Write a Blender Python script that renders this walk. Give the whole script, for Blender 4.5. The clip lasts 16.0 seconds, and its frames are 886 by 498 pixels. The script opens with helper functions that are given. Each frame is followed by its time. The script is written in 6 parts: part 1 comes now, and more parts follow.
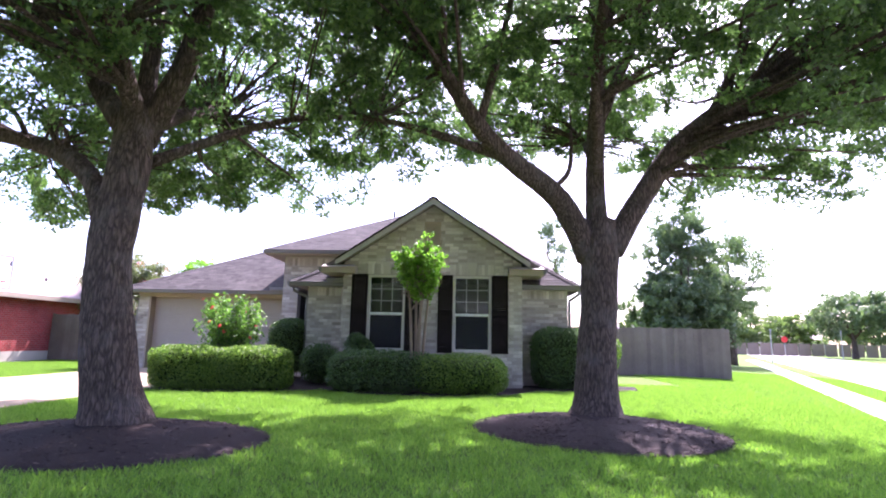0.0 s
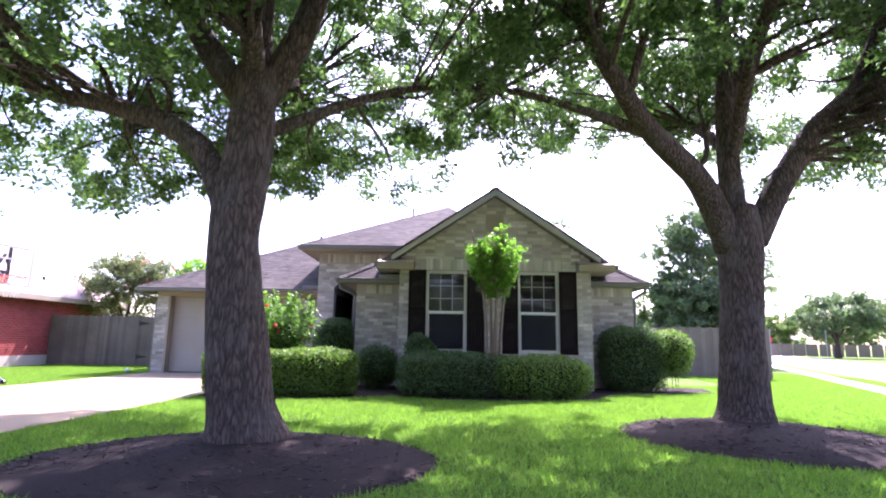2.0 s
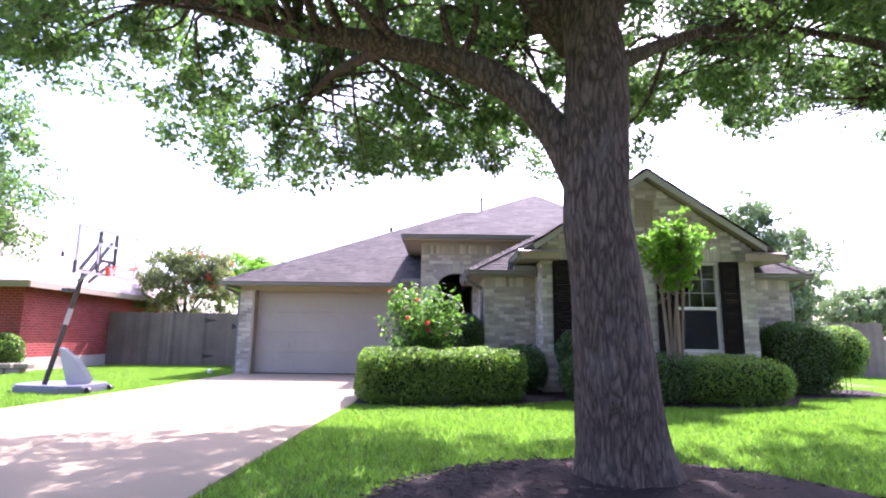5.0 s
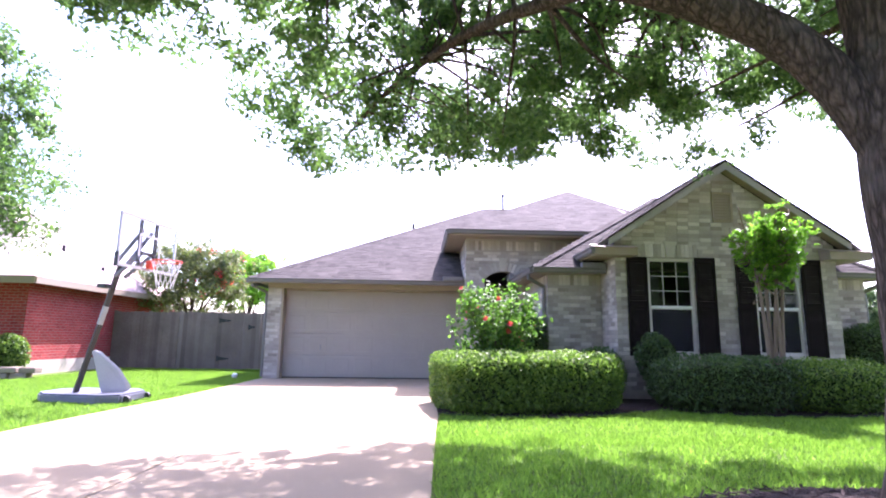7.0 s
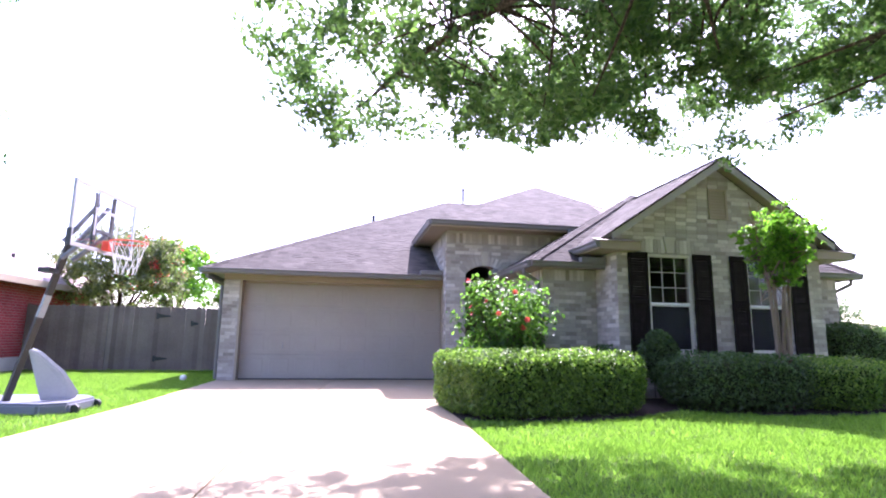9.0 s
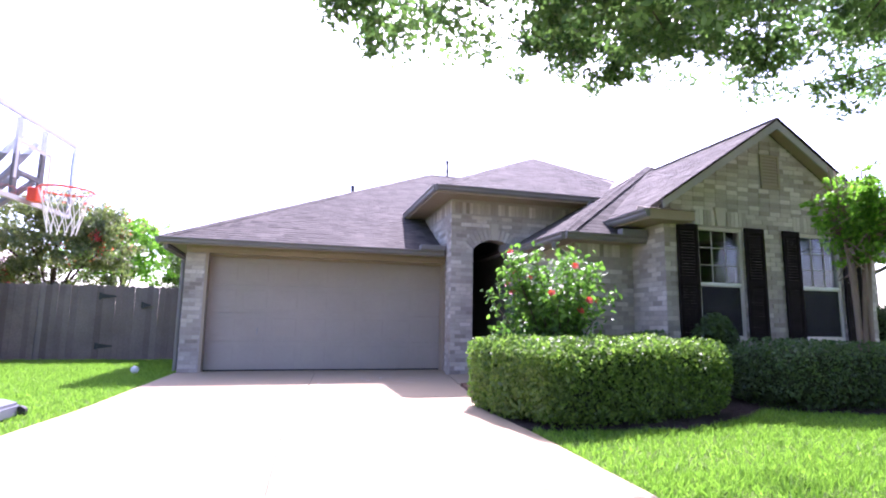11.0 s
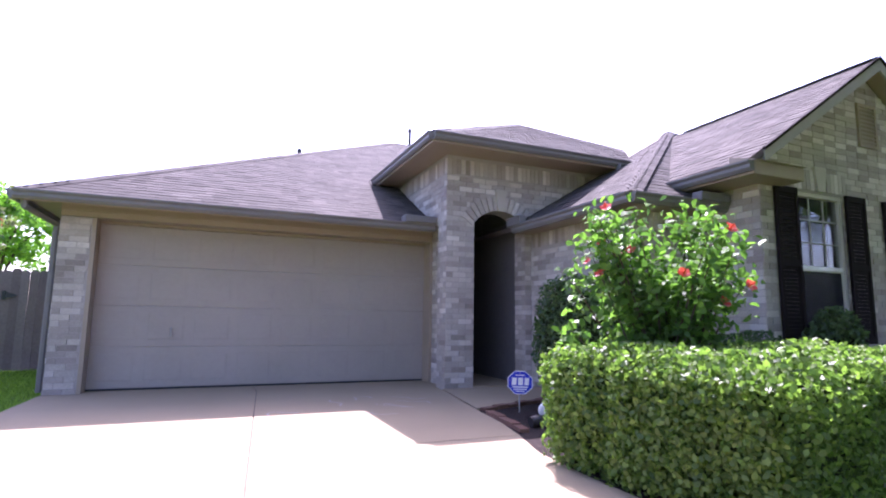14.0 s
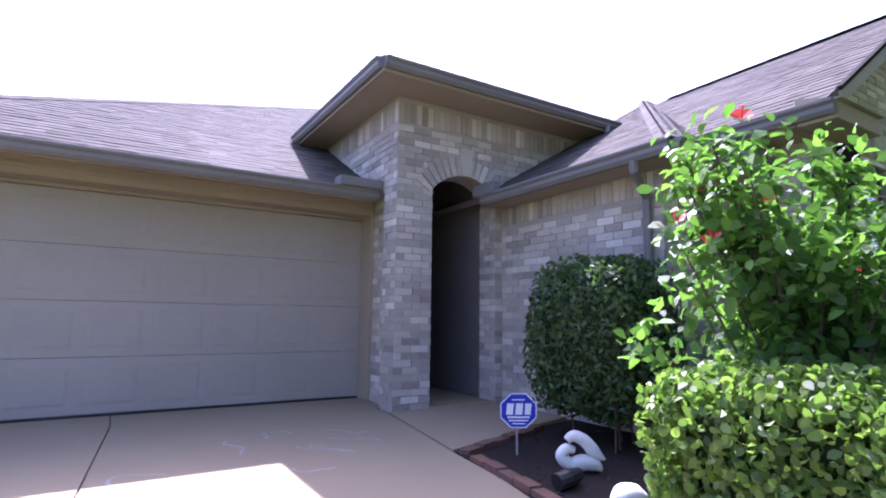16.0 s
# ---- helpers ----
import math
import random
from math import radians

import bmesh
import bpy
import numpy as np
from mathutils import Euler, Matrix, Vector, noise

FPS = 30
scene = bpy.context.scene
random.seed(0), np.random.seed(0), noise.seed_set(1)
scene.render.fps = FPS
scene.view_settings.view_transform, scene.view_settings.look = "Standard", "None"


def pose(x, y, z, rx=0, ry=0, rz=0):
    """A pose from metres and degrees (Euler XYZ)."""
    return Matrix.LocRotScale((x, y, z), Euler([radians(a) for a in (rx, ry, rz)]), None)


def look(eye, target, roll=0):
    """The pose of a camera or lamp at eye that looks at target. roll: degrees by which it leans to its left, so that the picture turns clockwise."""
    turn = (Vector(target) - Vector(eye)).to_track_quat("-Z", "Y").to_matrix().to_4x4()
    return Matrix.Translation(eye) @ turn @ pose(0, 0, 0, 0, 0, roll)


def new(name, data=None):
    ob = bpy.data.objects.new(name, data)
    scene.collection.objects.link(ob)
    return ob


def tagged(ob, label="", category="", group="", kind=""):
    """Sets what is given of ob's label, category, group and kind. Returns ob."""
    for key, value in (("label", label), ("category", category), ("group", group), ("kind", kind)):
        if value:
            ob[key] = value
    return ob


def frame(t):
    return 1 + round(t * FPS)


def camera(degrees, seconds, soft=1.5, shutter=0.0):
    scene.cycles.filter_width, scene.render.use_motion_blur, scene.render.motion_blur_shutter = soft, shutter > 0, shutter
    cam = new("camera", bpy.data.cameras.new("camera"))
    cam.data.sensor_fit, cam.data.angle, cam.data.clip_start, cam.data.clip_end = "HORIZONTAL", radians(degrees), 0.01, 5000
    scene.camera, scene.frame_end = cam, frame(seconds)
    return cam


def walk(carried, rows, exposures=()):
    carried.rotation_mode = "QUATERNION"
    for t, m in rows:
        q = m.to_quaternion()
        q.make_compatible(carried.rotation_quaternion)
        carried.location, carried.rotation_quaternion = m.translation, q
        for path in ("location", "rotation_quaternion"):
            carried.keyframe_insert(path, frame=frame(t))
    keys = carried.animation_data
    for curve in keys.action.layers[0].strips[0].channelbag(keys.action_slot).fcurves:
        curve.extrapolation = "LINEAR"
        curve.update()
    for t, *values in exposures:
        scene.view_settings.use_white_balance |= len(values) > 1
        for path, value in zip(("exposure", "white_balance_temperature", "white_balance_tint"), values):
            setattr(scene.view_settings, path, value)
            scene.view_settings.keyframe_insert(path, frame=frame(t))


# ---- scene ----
# ---- camera ----
cam = camera(79.0, 16.0, soft=2.0)
PATH = [
    (0, (0.51, 0.347, 1.098), (0.411, 2.316, 1.432), 1.2),
    (0.5, (-0.037, 0.49, 1.096), (-0.093, 2.462, 1.428), 1.4),
    (1, (-0.553, 0.774, 1.065), (-0.584, 2.746, 1.401), 1.3),
    (1.5, (-1.016, 0.996, 1.03), (-1.031, 2.966, 1.373), 1.0),
    (2, (-1.534, 1.166, 1.028), (-1.544, 3.136, 1.371), 0.9),
    (2.5, (-2.058, 1.367, 1.047), (-2.066, 3.338, 1.386), 0.8),
    (3, (-2.563, 1.583, 0.992), (-2.566, 3.553, 1.339), 0.9),
    (3.5, (-3.052, 1.802, 1.039), (-3.056, 3.774, 1.375), 0.9),
    (4, (-3.583, 2.013, 1.048), (-3.582, 3.984, 1.382), 0.8),
    (4.5, (-4.115, 2.202, 1.072), (-4.117, 4.175, 1.399), 0.7),
    (5, (-4.606, 2.425, 1.049), (-4.606, 4.398, 1.376), 0.7),
    (7.5, (-6.616, 3.513, 1.048), (-6.478, 5.48, 1.383), 0.8),
    (8, (-6.938, 3.694, 1.03), (-6.721, 5.653, 1.368), 0.8),
    (10.5, (-8.073, 5.691, 0.99), (-7.575, 7.605, 1.289), 0.9),
    (11, (-8.195, 6.197, 0.999), (-7.668, 8.106, 1.276), 0.9),
    (11.5, (-8.255, 6.672, 1.038), (-7.721, 8.58, 1.31), 0.9),
    (12, (-8.282, 7.161, 1.043), (-7.72, 9.061, 1.316), 0.9),
    (12.5, (-8.285, 7.68, 1.025), (-7.695, 9.57, 1.302), 0.9),
    (13, (-8.32, 8.175, 1.04), (-7.679, 10.05, 1.309), 0.9),
    (13.5, (-8.325, 8.692, 1.047), (-7.61, 10.542, 1.304), 0.8),
    (14, (-8.335, 9.178, 1.034), (-7.562, 11.005, 1.293), 0.8),
    (14.5, (-8.249, 9.739, 1.062), (-7.411, 11.537, 1.312), 0.9),
    (15, (-8.11, 10.279, 1.026), (-7.221, 12.051, 1.286), 0.8),
    (15.5, (-7.969, 10.766, 1.034), (-6.979, 12.485, 1.292), 0.8),
    (16, (-7.836, 11.243, 1.036), (-6.789, 12.929, 1.289), 0.7),
]
EXPOSURES = [(0.0, 2.34, 5850, 44), (5.0, 2.48, 5850, 43), (8.0, 2.5, 5800, 42), (11.0, 2.32, 5700, 43), (13.5, 2.17, 5700, 44), (16.0, 2.2, 5450, 42)]
walk(cam, [(t, look(eye, target, roll)) for t, eye, target, roll in PATH], EXPOSURES)

# ---- world and sun ----
SUN = Vector((1.05, 2.68, 3.75)).normalized()
world = bpy.data.worlds.new("sky")
scene.world = world
world.use_nodes = True
wn = world.node_tree
sky = wn.nodes.new("ShaderNodeTexSky")
sky.sky_type = 'NISHITA'
sky.sun_disc = False
sky.sun_elevation = math.asin(SUN.z)
sky.sun_rotation = math.atan2(SUN.x, SUN.y)
sky.dust_density = 2.5
wn.nodes["Background"].inputs["Strength"].default_value = 0.14
wn.links.new(sky.outputs["Color"], wn.nodes["Background"].inputs["Color"])
sun_data = bpy.data.lights.new("sun", 'SUN')
sun_data.energy = 3.9
sun_data.angle = radians(0.55)
sun_data.color = (1.0, 0.95, 0.87)
sun = new("sun", sun_data)
sun.matrix_world = look(SUN * 60, (0, 0, 0))


# ---- materials ----
def principled(name, base, rough=0.7, metal=0.0, spec=0.4):
    m = bpy.data.materials.new(name)
    m.use_nodes = True
    nt = m.node_tree
    b = nt.nodes["Principled BSDF"]
    b.inputs["Base Color"].default_value = (*base, 1)
    b.inputs["Roughness"].default_value = rough
    b.inputs["Metallic"].default_value = metal
    b.inputs["Specular IOR Level"].default_value = spec
    return m, nt, b


def coord(nt, scale=(1, 1, 1)):
    g = nt.nodes.new("ShaderNodeNewGeometry")
    mp = nt.nodes.new("ShaderNodeMapping")
    mp.inputs["Scale"].default_value = scale
    nt.links.new(g.outputs["Position"], mp.inputs["Vector"])
    return mp.outputs["Vector"]


def noise_node(nt, vec, scale, detail=4.0, rough=0.6):
    n = nt.nodes.new("ShaderNodeTexNoise")
    n.inputs["Scale"].default_value = scale
    n.inputs["Detail"].default_value = detail
    n.inputs["Roughness"].default_value = rough
    nt.links.new(vec, n.inputs["Vector"])
    return n.outputs["Fac"]


def ramp(nt, fac, stops):
    r = nt.nodes.new("ShaderNodeValToRGB")
    e = r.color_ramp.elements
    while len(e) < len(stops):
        e.new(0.5)
    for el, (p, c) in zip(e, stops):
        el.position = p
        el.color = (*c, 1)
    nt.links.new(fac, r.inputs["Fac"])
    return r.outputs["Color"]


def mix(nt, kind, fac, a, b):
    m = nt.nodes.new("ShaderNodeMix")
    m.data_type = 'RGBA'
    m.blend_type = kind
    for sock, v in ((m.inputs["Factor"], fac), (m.inputs["A"], a), (m.inputs["B"], b)):
        if isinstance(v, (int, float)):
            sock.default_value = v
        elif isinstance(v, tuple):
            sock.default_value = (*v, 1)
        else:
            nt.links.new(v, sock)
    return m.outputs["Result"]


def bump(nt, b, height, strength=0.4, dist=0.01):
    n = nt.nodes.new("ShaderNodeBump")
    n.inputs["Strength"].default_value = strength
    n.inputs["Distance"].default_value = dist
    nt.links.new(height, n.inputs["Height"])
    nt.links.new(n.outputs["Normal"], b.inputs["Normal"])


def island(nt):
    return nt.nodes.new("ShaderNodeNewGeometry").outputs["Random Per Island"]


def object_random(nt):
    return nt.nodes.new("ShaderNodeObjectInfo").outputs["Random"]


def surface(name, dark, light, fine=40.0, coarse=1.5, rough=0.8, spec=0.3, relief=0.3, dist=0.004, metal=0.0, stretch=(1, 1, 1)):
    """A plain material with grain and stains at two scales."""
    m, nt, b = principled(name, light, rough, metal, spec)
    vec = coord(nt, stretch)
    f1, f2 = noise_node(nt, vec, fine), noise_node(nt, vec, coarse, 5.0)
    c1 = ramp(nt, f1, [(0.25, dark), (0.75, light)])
    c2 = ramp(nt, f2, [(0.3, tuple(v * 0.78 for v in light)), (0.7, light)])
    nt.links.new(mix(nt, 'MIX', 0.5, c1, c2), b.inputs["Base Color"])
    if relief:
        bump(nt, b, f1, relief, dist)
    return m


def bark(name, dark, light, fine, coarse, rough, spec, relief, dist, metal, stretch):
    """Furrowed bark: dark cracks between plates, pale lichen patches."""
    m, nt, b = principled(name, light, rough, metal, spec)
    vec = coord(nt, stretch)
    vo = nt.nodes.new("ShaderNodeTexVoronoi")
    vo.feature = 'DISTANCE_TO_EDGE'
    vo.inputs["Scale"].default_value = fine
    n0 = nt.nodes.new("ShaderNodeTexNoise")
    n0.inputs["Scale"].default_value = 9.0
    nt.links.new(vec, n0.inputs["Vector"])
    nt.links.new(mix(nt, 'MIX', 0.12, vec, n0.outputs["Color"]), vo.inputs["Vector"])
    f1, f2 = noise_node(nt, vec, fine * 2.2), noise_node(nt, coord(nt), coarse, 5.0)
    plate = ramp(nt, vo.outputs["Distance"], [(0.0, (0.45, 0.45, 0.45)), (0.25, (1, 1, 1))])
    c = ramp(nt, f1, [(0.3, dark), (0.7, light)])
    c = mix(nt, 'MULTIPLY', 1.0, c, plate)
    c = mix(nt, 'MIX', ramp(nt, f2, [(0.52, (0, 0, 0)), (0.72, (0.45, 0.45, 0.45))]), c, (0.15, 0.135, 0.125))
    nt.links.new(c, b.inputs["Base Color"])
    bump(nt, b, mix(nt, 'ADD', 0.35, plate, f1), relief, dist)
    return m


def pieces(name, colours, source, rough=0.85, grain=60.0, relief=0.5, dist=0.004, spec=0.2, dirt=0.75):
    """A material whose colour differs from piece to piece, with grain and a wide stain."""
    m, nt, b = principled(name, colours[0], rough, 0.0, spec)
    vec = coord(nt)
    stops = [(i / max(1, len(colours) - 1), c) for i, c in enumerate(colours)]
    base = ramp(nt, source(nt), stops)
    g = noise_node(nt, vec, grain)
    w = noise_node(nt, vec, 1.1, 4.0)
    base = mix(nt, 'MULTIPLY', 1.0, base, ramp(nt, g, [(0.2, (0.72, 0.72, 0.72)), (0.8, (1.1, 1.1, 1.1))]))
    base = mix(nt, 'MULTIPLY', 1.0, base, ramp(nt, w, [(0.3, (dirt, dirt, dirt)), (0.65, (1, 1, 1))]))
    nt.links.new(base, b.inputs["Base Color"])
    bump(nt, b, g, relief, dist)
    return m


BRICK = [(0.34, 0.297, 0.26), (0.52, 0.465, 0.41), (0.43, 0.377, 0.332), (0.64, 0.58, 0.512), (0.47, 0.413, 0.363), (0.77, 0.715, 0.65), (0.56, 0.50, 0.44), (0.385, 0.333, 0.297)]
M_BRICK = pieces("tumbled_brick", BRICK, island)
M_BRICK_OB = pieces("tumbled_brick_single", BRICK, object_random)
M_MORTAR = surface("mortar", (0.33, 0.295, 0.265), (0.41, 0.37, 0.335), 70, 2)
SHINGLE = [(0.048, 0.0425, 0.037), (0.084, 0.0745, 0.065), (0.066, 0.058, 0.051), (0.106, 0.095, 0.082), (0.073, 0.065, 0.057)]
M_SHINGLE = pieces("asphalt_shingle", SHINGLE, island, 0.95, 140, 0.6, 0.003)
M_SHINGLE_OB = pieces("asphalt_shingle_single", SHINGLE, object_random, 0.95, 140, 0.6, 0.003)
M_ROOFBASE = surface("roof_felt", (0.10, 0.08, 0.078), (0.14, 0.115, 0.11), 120, 3)
M_TRIM = surface("taupe_trim_paint", (0.31, 0.25, 0.183), (0.36, 0.292, 0.217), 30, 1.2, 0.55, 0.4, 0.1)
M_GUTTER = surface("grey_gutter_paint", (0.15, 0.14, 0.135), (0.185, 0.175, 0.168), 25, 1.5, 0.5, 0.4, 0.08)
M_RAKE = surface("pale_rake_paint", (0.33, 0.31, 0.29), (0.40, 0.38, 0.355), 25, 1.5, 0.5, 0.4, 0.08)
M_GARAGE = surface("garage_door_paint", (0.318, 0.281, 0.242), (0.362, 0.322, 0.278), 18, 0.8, 0.5, 0.4, 0.12, 0.002)
M_SHUTTER = surface("dark_shutter_paint", (0.012, 0.009, 0.009), (0.02, 0.015, 0.015), 40, 2, 0.85, 0.06, 0.2, 0.002)
M_CHALK = surface("chalk", (0.34, 0.285, 0.24), (0.44, 0.385, 0.34), 120, 8, 0.95, 0.1, 0)
M_FRAME = surface("cream_window_paint", (0.52, 0.49, 0.43), (0.62, 0.58, 0.52), 30, 1.5, 0.45, 0.4, 0.1)
M_MUNTIN = surface("grey_muntin_paint", (0.30, 0.29, 0.27), (0.38, 0.37, 0.345), 30, 1.5, 0.5, 0.3, 0.05)
M_WHITE = surface("white_vinyl", (0.66, 0.66, 0.64), (0.76, 0.76, 0.74), 30, 1.5, 0.4, 0.4, 0.05)
M_STONE = surface("cast_stone", (0.42, 0.38, 0.31), (0.52, 0.48, 0.40), 60, 3, 0.85, 0.2, 0.3)
M_DARKWOOD = surface("dark_door_wood", (0.035, 0.016, 0.010), (0.06, 0.028, 0.018), 30, 2, 0.4, 0.5, 0.2, 0.002, 0, (1, 1, 0.1))
# Porch shade is held in these two colours, weaker on the side wall.
M_PORCH = surface("porch_deep_shade", (0.055, 0.045, 0.05), (0.08, 0.066, 0.07), 12, 1, 0.8, 0.2, 0.1)
M_PORCHWALL = surface("porch_side_shade", (0.12, 0.11, 0.108), (0.155, 0.142, 0.138), 12, 1, 0.8, 0.2, 0.1)
# Room colour kept near black to stand in for an unlit interior.
M_ROOM = surface("unlit_room_shade", (0.045, 0.04, 0.038), (0.065, 0.058, 0.053), 10, 1, 0.9, 0.1, 0)
M_BLACK = surface("black_iron", (0.012, 0.012, 0.013), (0.025, 0.025, 0.027), 50, 3, 0.45, 0.5, 0.1)
M_PLASTIC = surface("grey_blue_plastic", (0.10, 0.11, 0.14), (0.14, 0.15, 0.185), 30, 2, 0.45, 0.4, 0.1)
M_PALEPLASTIC = surface("pale_grey_plastic", (0.30, 0.30, 0.32), (0.38, 0.38, 0.40), 30, 2, 0.45, 0.4, 0.1)
M_RED = surface("orange_red_rim", (0.65, 0.06, 0.03), (0.75, 0.08, 0.04), 30, 2, 0.4, 0.5, 0.05)
M_NET = surface("white_cord", (0.65, 0.65, 0.63), (0.8, 0.8, 0.78), 90, 4, 0.9, 0.1, 0)
M_CONCRETE = surface("driveway_concrete", (0.285, 0.22, 0.138), (0.355, 0.28, 0.18), 90, 0.7, 0.85, 0.25, 0.25, 0.002)
M_PAVE = surface("sidewalk_concrete", (0.42, 0.40, 0.36), (0.52, 0.50, 0.46), 60, 0.6, 0.85, 0.25, 0.2, 0.002)
M_ROAD = surface("pale_road_concrete", (0.36, 0.34, 0.32), (0.46, 0.44, 0.41), 40, 0.3, 0.85, 0.25, 0.2, 0.002)
M_JOINT = surface("joint_filler", (0.045, 0.036, 0.028), (0.26, 0.21, 0.16), 4, 1.5, 0.9, 0.1, 0.4)
M_MULCH = surface("dark_mulch", (0.018, 0.0135, 0.012), (0.045, 0.033, 0.029), 90, 5, 0.95, 0.15, 0.9, 0.02)
M_CHIP = pieces("mulch_chip", [(0.025, 0.018, 0.017), (0.06, 0.042, 0.036), (0.04, 0.028, 0.025), (0.12, 0.085, 0.07)], island, 0.9, 90, 0.6)
M_BARK = bark("furrowed_bark", (0.06, 0.043, 0.035), (0.165, 0.122, 0.1), 24, 3, 0.95, 0.15, 0.9, 0.02, 0, (1, 1, 0.22))
M_SMOOTHBARK = surface("smooth_tan_bark", (0.15, 0.105, 0.08), (0.27, 0.20, 0.155), 20, 5, 0.8, 0.2, 0.3, 0.004, 0, (1, 1, 0.2))
M_STEM = surface("green_brown_stem", (0.05, 0.04, 0.028), (0.10, 0.08, 0.055), 30, 5, 0.8, 0.2, 0.2)
M_FENCE = pieces("weathered_cedar", [(0.17, 0.135, 0.115), (0.24, 0.195, 0.165), (0.20, 0.16, 0.135), (0.27, 0.225, 0.19)], object_random, 0.9, 25, 0.5, 0.006)
M_FENCEFAR = surface("weathered_cedar_rail", (0.17, 0.135, 0.11), (0.25, 0.2, 0.165), 25, 2, 0.9, 0.2, 0.4)
M_SIGN = surface("blue_sign_face", (0.008, 0.02, 0.38), (0.010, 0.026, 0.46), 20, 2, 0.35, 0.5, 0)
M_SIGNWHITE = surface("white_print", (0.75, 0.75, 0.77), (0.82, 0.82, 0.84), 20, 2, 0.5, 0.3, 0)
M_ORNAMENT = surface("white_ornament_stone", (0.58, 0.57, 0.54), (0.76, 0.75, 0.72), 50, 8, 0.8, 0.2, 0.4)
M_STOP = surface("red_sign_paint", (0.5, 0.03, 0.03), (0.6, 0.04, 0.04), 20, 2, 0.4, 0.4, 0)
M_POLE = surface("galvanised_steel", (0.28, 0.28, 0.28), (0.36, 0.36, 0.36), 30, 2, 0.5, 0.4, 0.05, 0.002, 0.5)
M_EDGING = pieces("brown_edging_brick", [(0.16, 0.085, 0.06), (0.22, 0.12, 0.085), (0.19, 0.11, 0.08)], object_random)
# Shingle colour raised to include the bright haze over the roof.
M_NEIGHBOUR_ROOF = surface("hazed_neighbour_shingle", (0.36, 0.28, 0.27), (0.46, 0.37, 0.36), 8, 0.8, 0.95, 0.2, 0.4, 0.02)
M_BACKSTONE = pieces("border_stone", [(0.30, 0.24, 0.19), (0.40, 0.34, 0.28), (0.35, 0.28, 0.22)], object_random)


def red_brick():
    m, nt, b = principled("red_brick", (0.3, 0.06, 0.04), 0.9, 0, 0.2)
    g = nt.nodes.new("ShaderNodeNewGeometry")
    sep, com = nt.nodes.new("ShaderNodeSeparateXYZ"), nt.nodes.new("ShaderNodeCombineXYZ")
    add = nt.nodes.new("ShaderNodeMath")
    nt.links.new(g.outputs["Position"], sep.inputs[0])
    nt.links.new(sep.outputs["X"], add.inputs[0])
    nt.links.new(sep.outputs["Y"], add.inputs[1])
    nt.links.new(add.outputs[0], com.inputs["X"])
    nt.links.new(sep.outputs["Z"], com.inputs["Y"])
    br = nt.nodes.new("ShaderNodeTexBrick")
    br.inputs["Color1"].default_value = (0.38, 0.055, 0.05, 1)
    br.inputs["Color2"].default_value = (0.28, 0.035, 0.035, 1)
    br.inputs["Mortar"].default_value = (0.30, 0.16, 0.13, 1)
    br.inputs["Scale"].default_value = 1.0
    br.inputs["Brick Width"].default_value = 0.21
    br.inputs["Row Height"].default_value = 0.075
    br.inputs["Mortar Size"].default_value = 0.008
    nt.links.new(com.outputs[0], br.inputs["Vector"])
    w = noise_node(nt, g.outputs["Position"], 1.2)
    c = mix(nt, 'MULTIPLY', 1.0, br.outputs["Color"], ramp(nt, w, [(0.3, (0.75, 0.75, 0.75)), (0.7, (1.1, 1.1, 1.1))]))
    nt.links.new(c, b.inputs["Base Color"])
    return m


M_REDBRICK = red_brick()


def leaf_material(name, dark, light, through_amount=0.4, rough=0.4, spec=0.4):
    m, nt, b = principled(name, light, rough, 0, spec)
    col = ramp(nt, island(nt), [(0.0, dark), (0.6, tuple((a + c) / 2 for a, c in zip(dark, light))), (1.0, light)])
    nt.links.new(col, b.inputs["Base Color"])
    tr = nt.nodes.new("ShaderNodeBsdfTranslucent")
    nt.links.new(mix(nt, 'MULTIPLY', 1.0, col, (1.35, 1.75, 0.85)), tr.inputs["Color"])
    ms = nt.nodes.new("ShaderNodeMixShader")
    ms.inputs["Fac"].default_value = through_amount
    out = nt.nodes["Material Output"]
    nt.links.new(b.outputs[0], ms.inputs[1])
    nt.links.new(tr.outputs[0], ms.inputs[2])
    nt.links.new(ms.outputs[0], out.inputs["Surface"])
    return m


M_OAKLEAF = leaf_material("oak_leaf", (0.05, 0.09, 0.042), (0.14, 0.212, 0.078), 0.52, 0.45)
M_HEDGE = leaf_material("hedge_leaf", (0.06, 0.11, 0.026), (0.205, 0.295, 0.064), 0.45, 0.5)
M_DARKLEAF = leaf_material("dark_shrub_leaf", (0.04, 0.075, 0.032), (0.105, 0.165, 0.055), 0.35, 0.5)
M_HIBISCUS = leaf_material("hibiscus_leaf", (0.045, 0.1, 0.024), (0.16, 0.285, 0.055), 0.45, 0.5, 0.3)
M_MYRTLE = leaf_material("crape_myrtle_leaf", (0.09, 0.19, 0.025), (0.21, 0.37, 0.05), 0.55, 0.4)
# Leaf colour lightened so that it carries the haze of distance.
M_FARLEAF = leaf_material("hazed_far_leaf", (0.07, 0.11, 0.06), (0.16, 0.205, 0.105), 0.35, 0.5)
M_FARPALE = leaf_material("far_pale_leaf", (0.08, 0.12, 0.04), (0.17, 0.22, 0.08), 0.4, 0.5)
M_DUSTY = leaf_material("dusty_myrtle_leaf", (0.095, 0.115, 0.055), (0.21, 0.22, 0.1), 0.35, 0.5)
M_PETAL = leaf_material("coral_petal", (0.60, 0.045, 0.06), (0.72, 0.11, 0.11), 0.3, 0.5)
M_GRASS = leaf_material("grass_blade", (0.098, 0.18, 0.028), (0.215, 0.33, 0.058), 0.5, 0.55, 0.25)


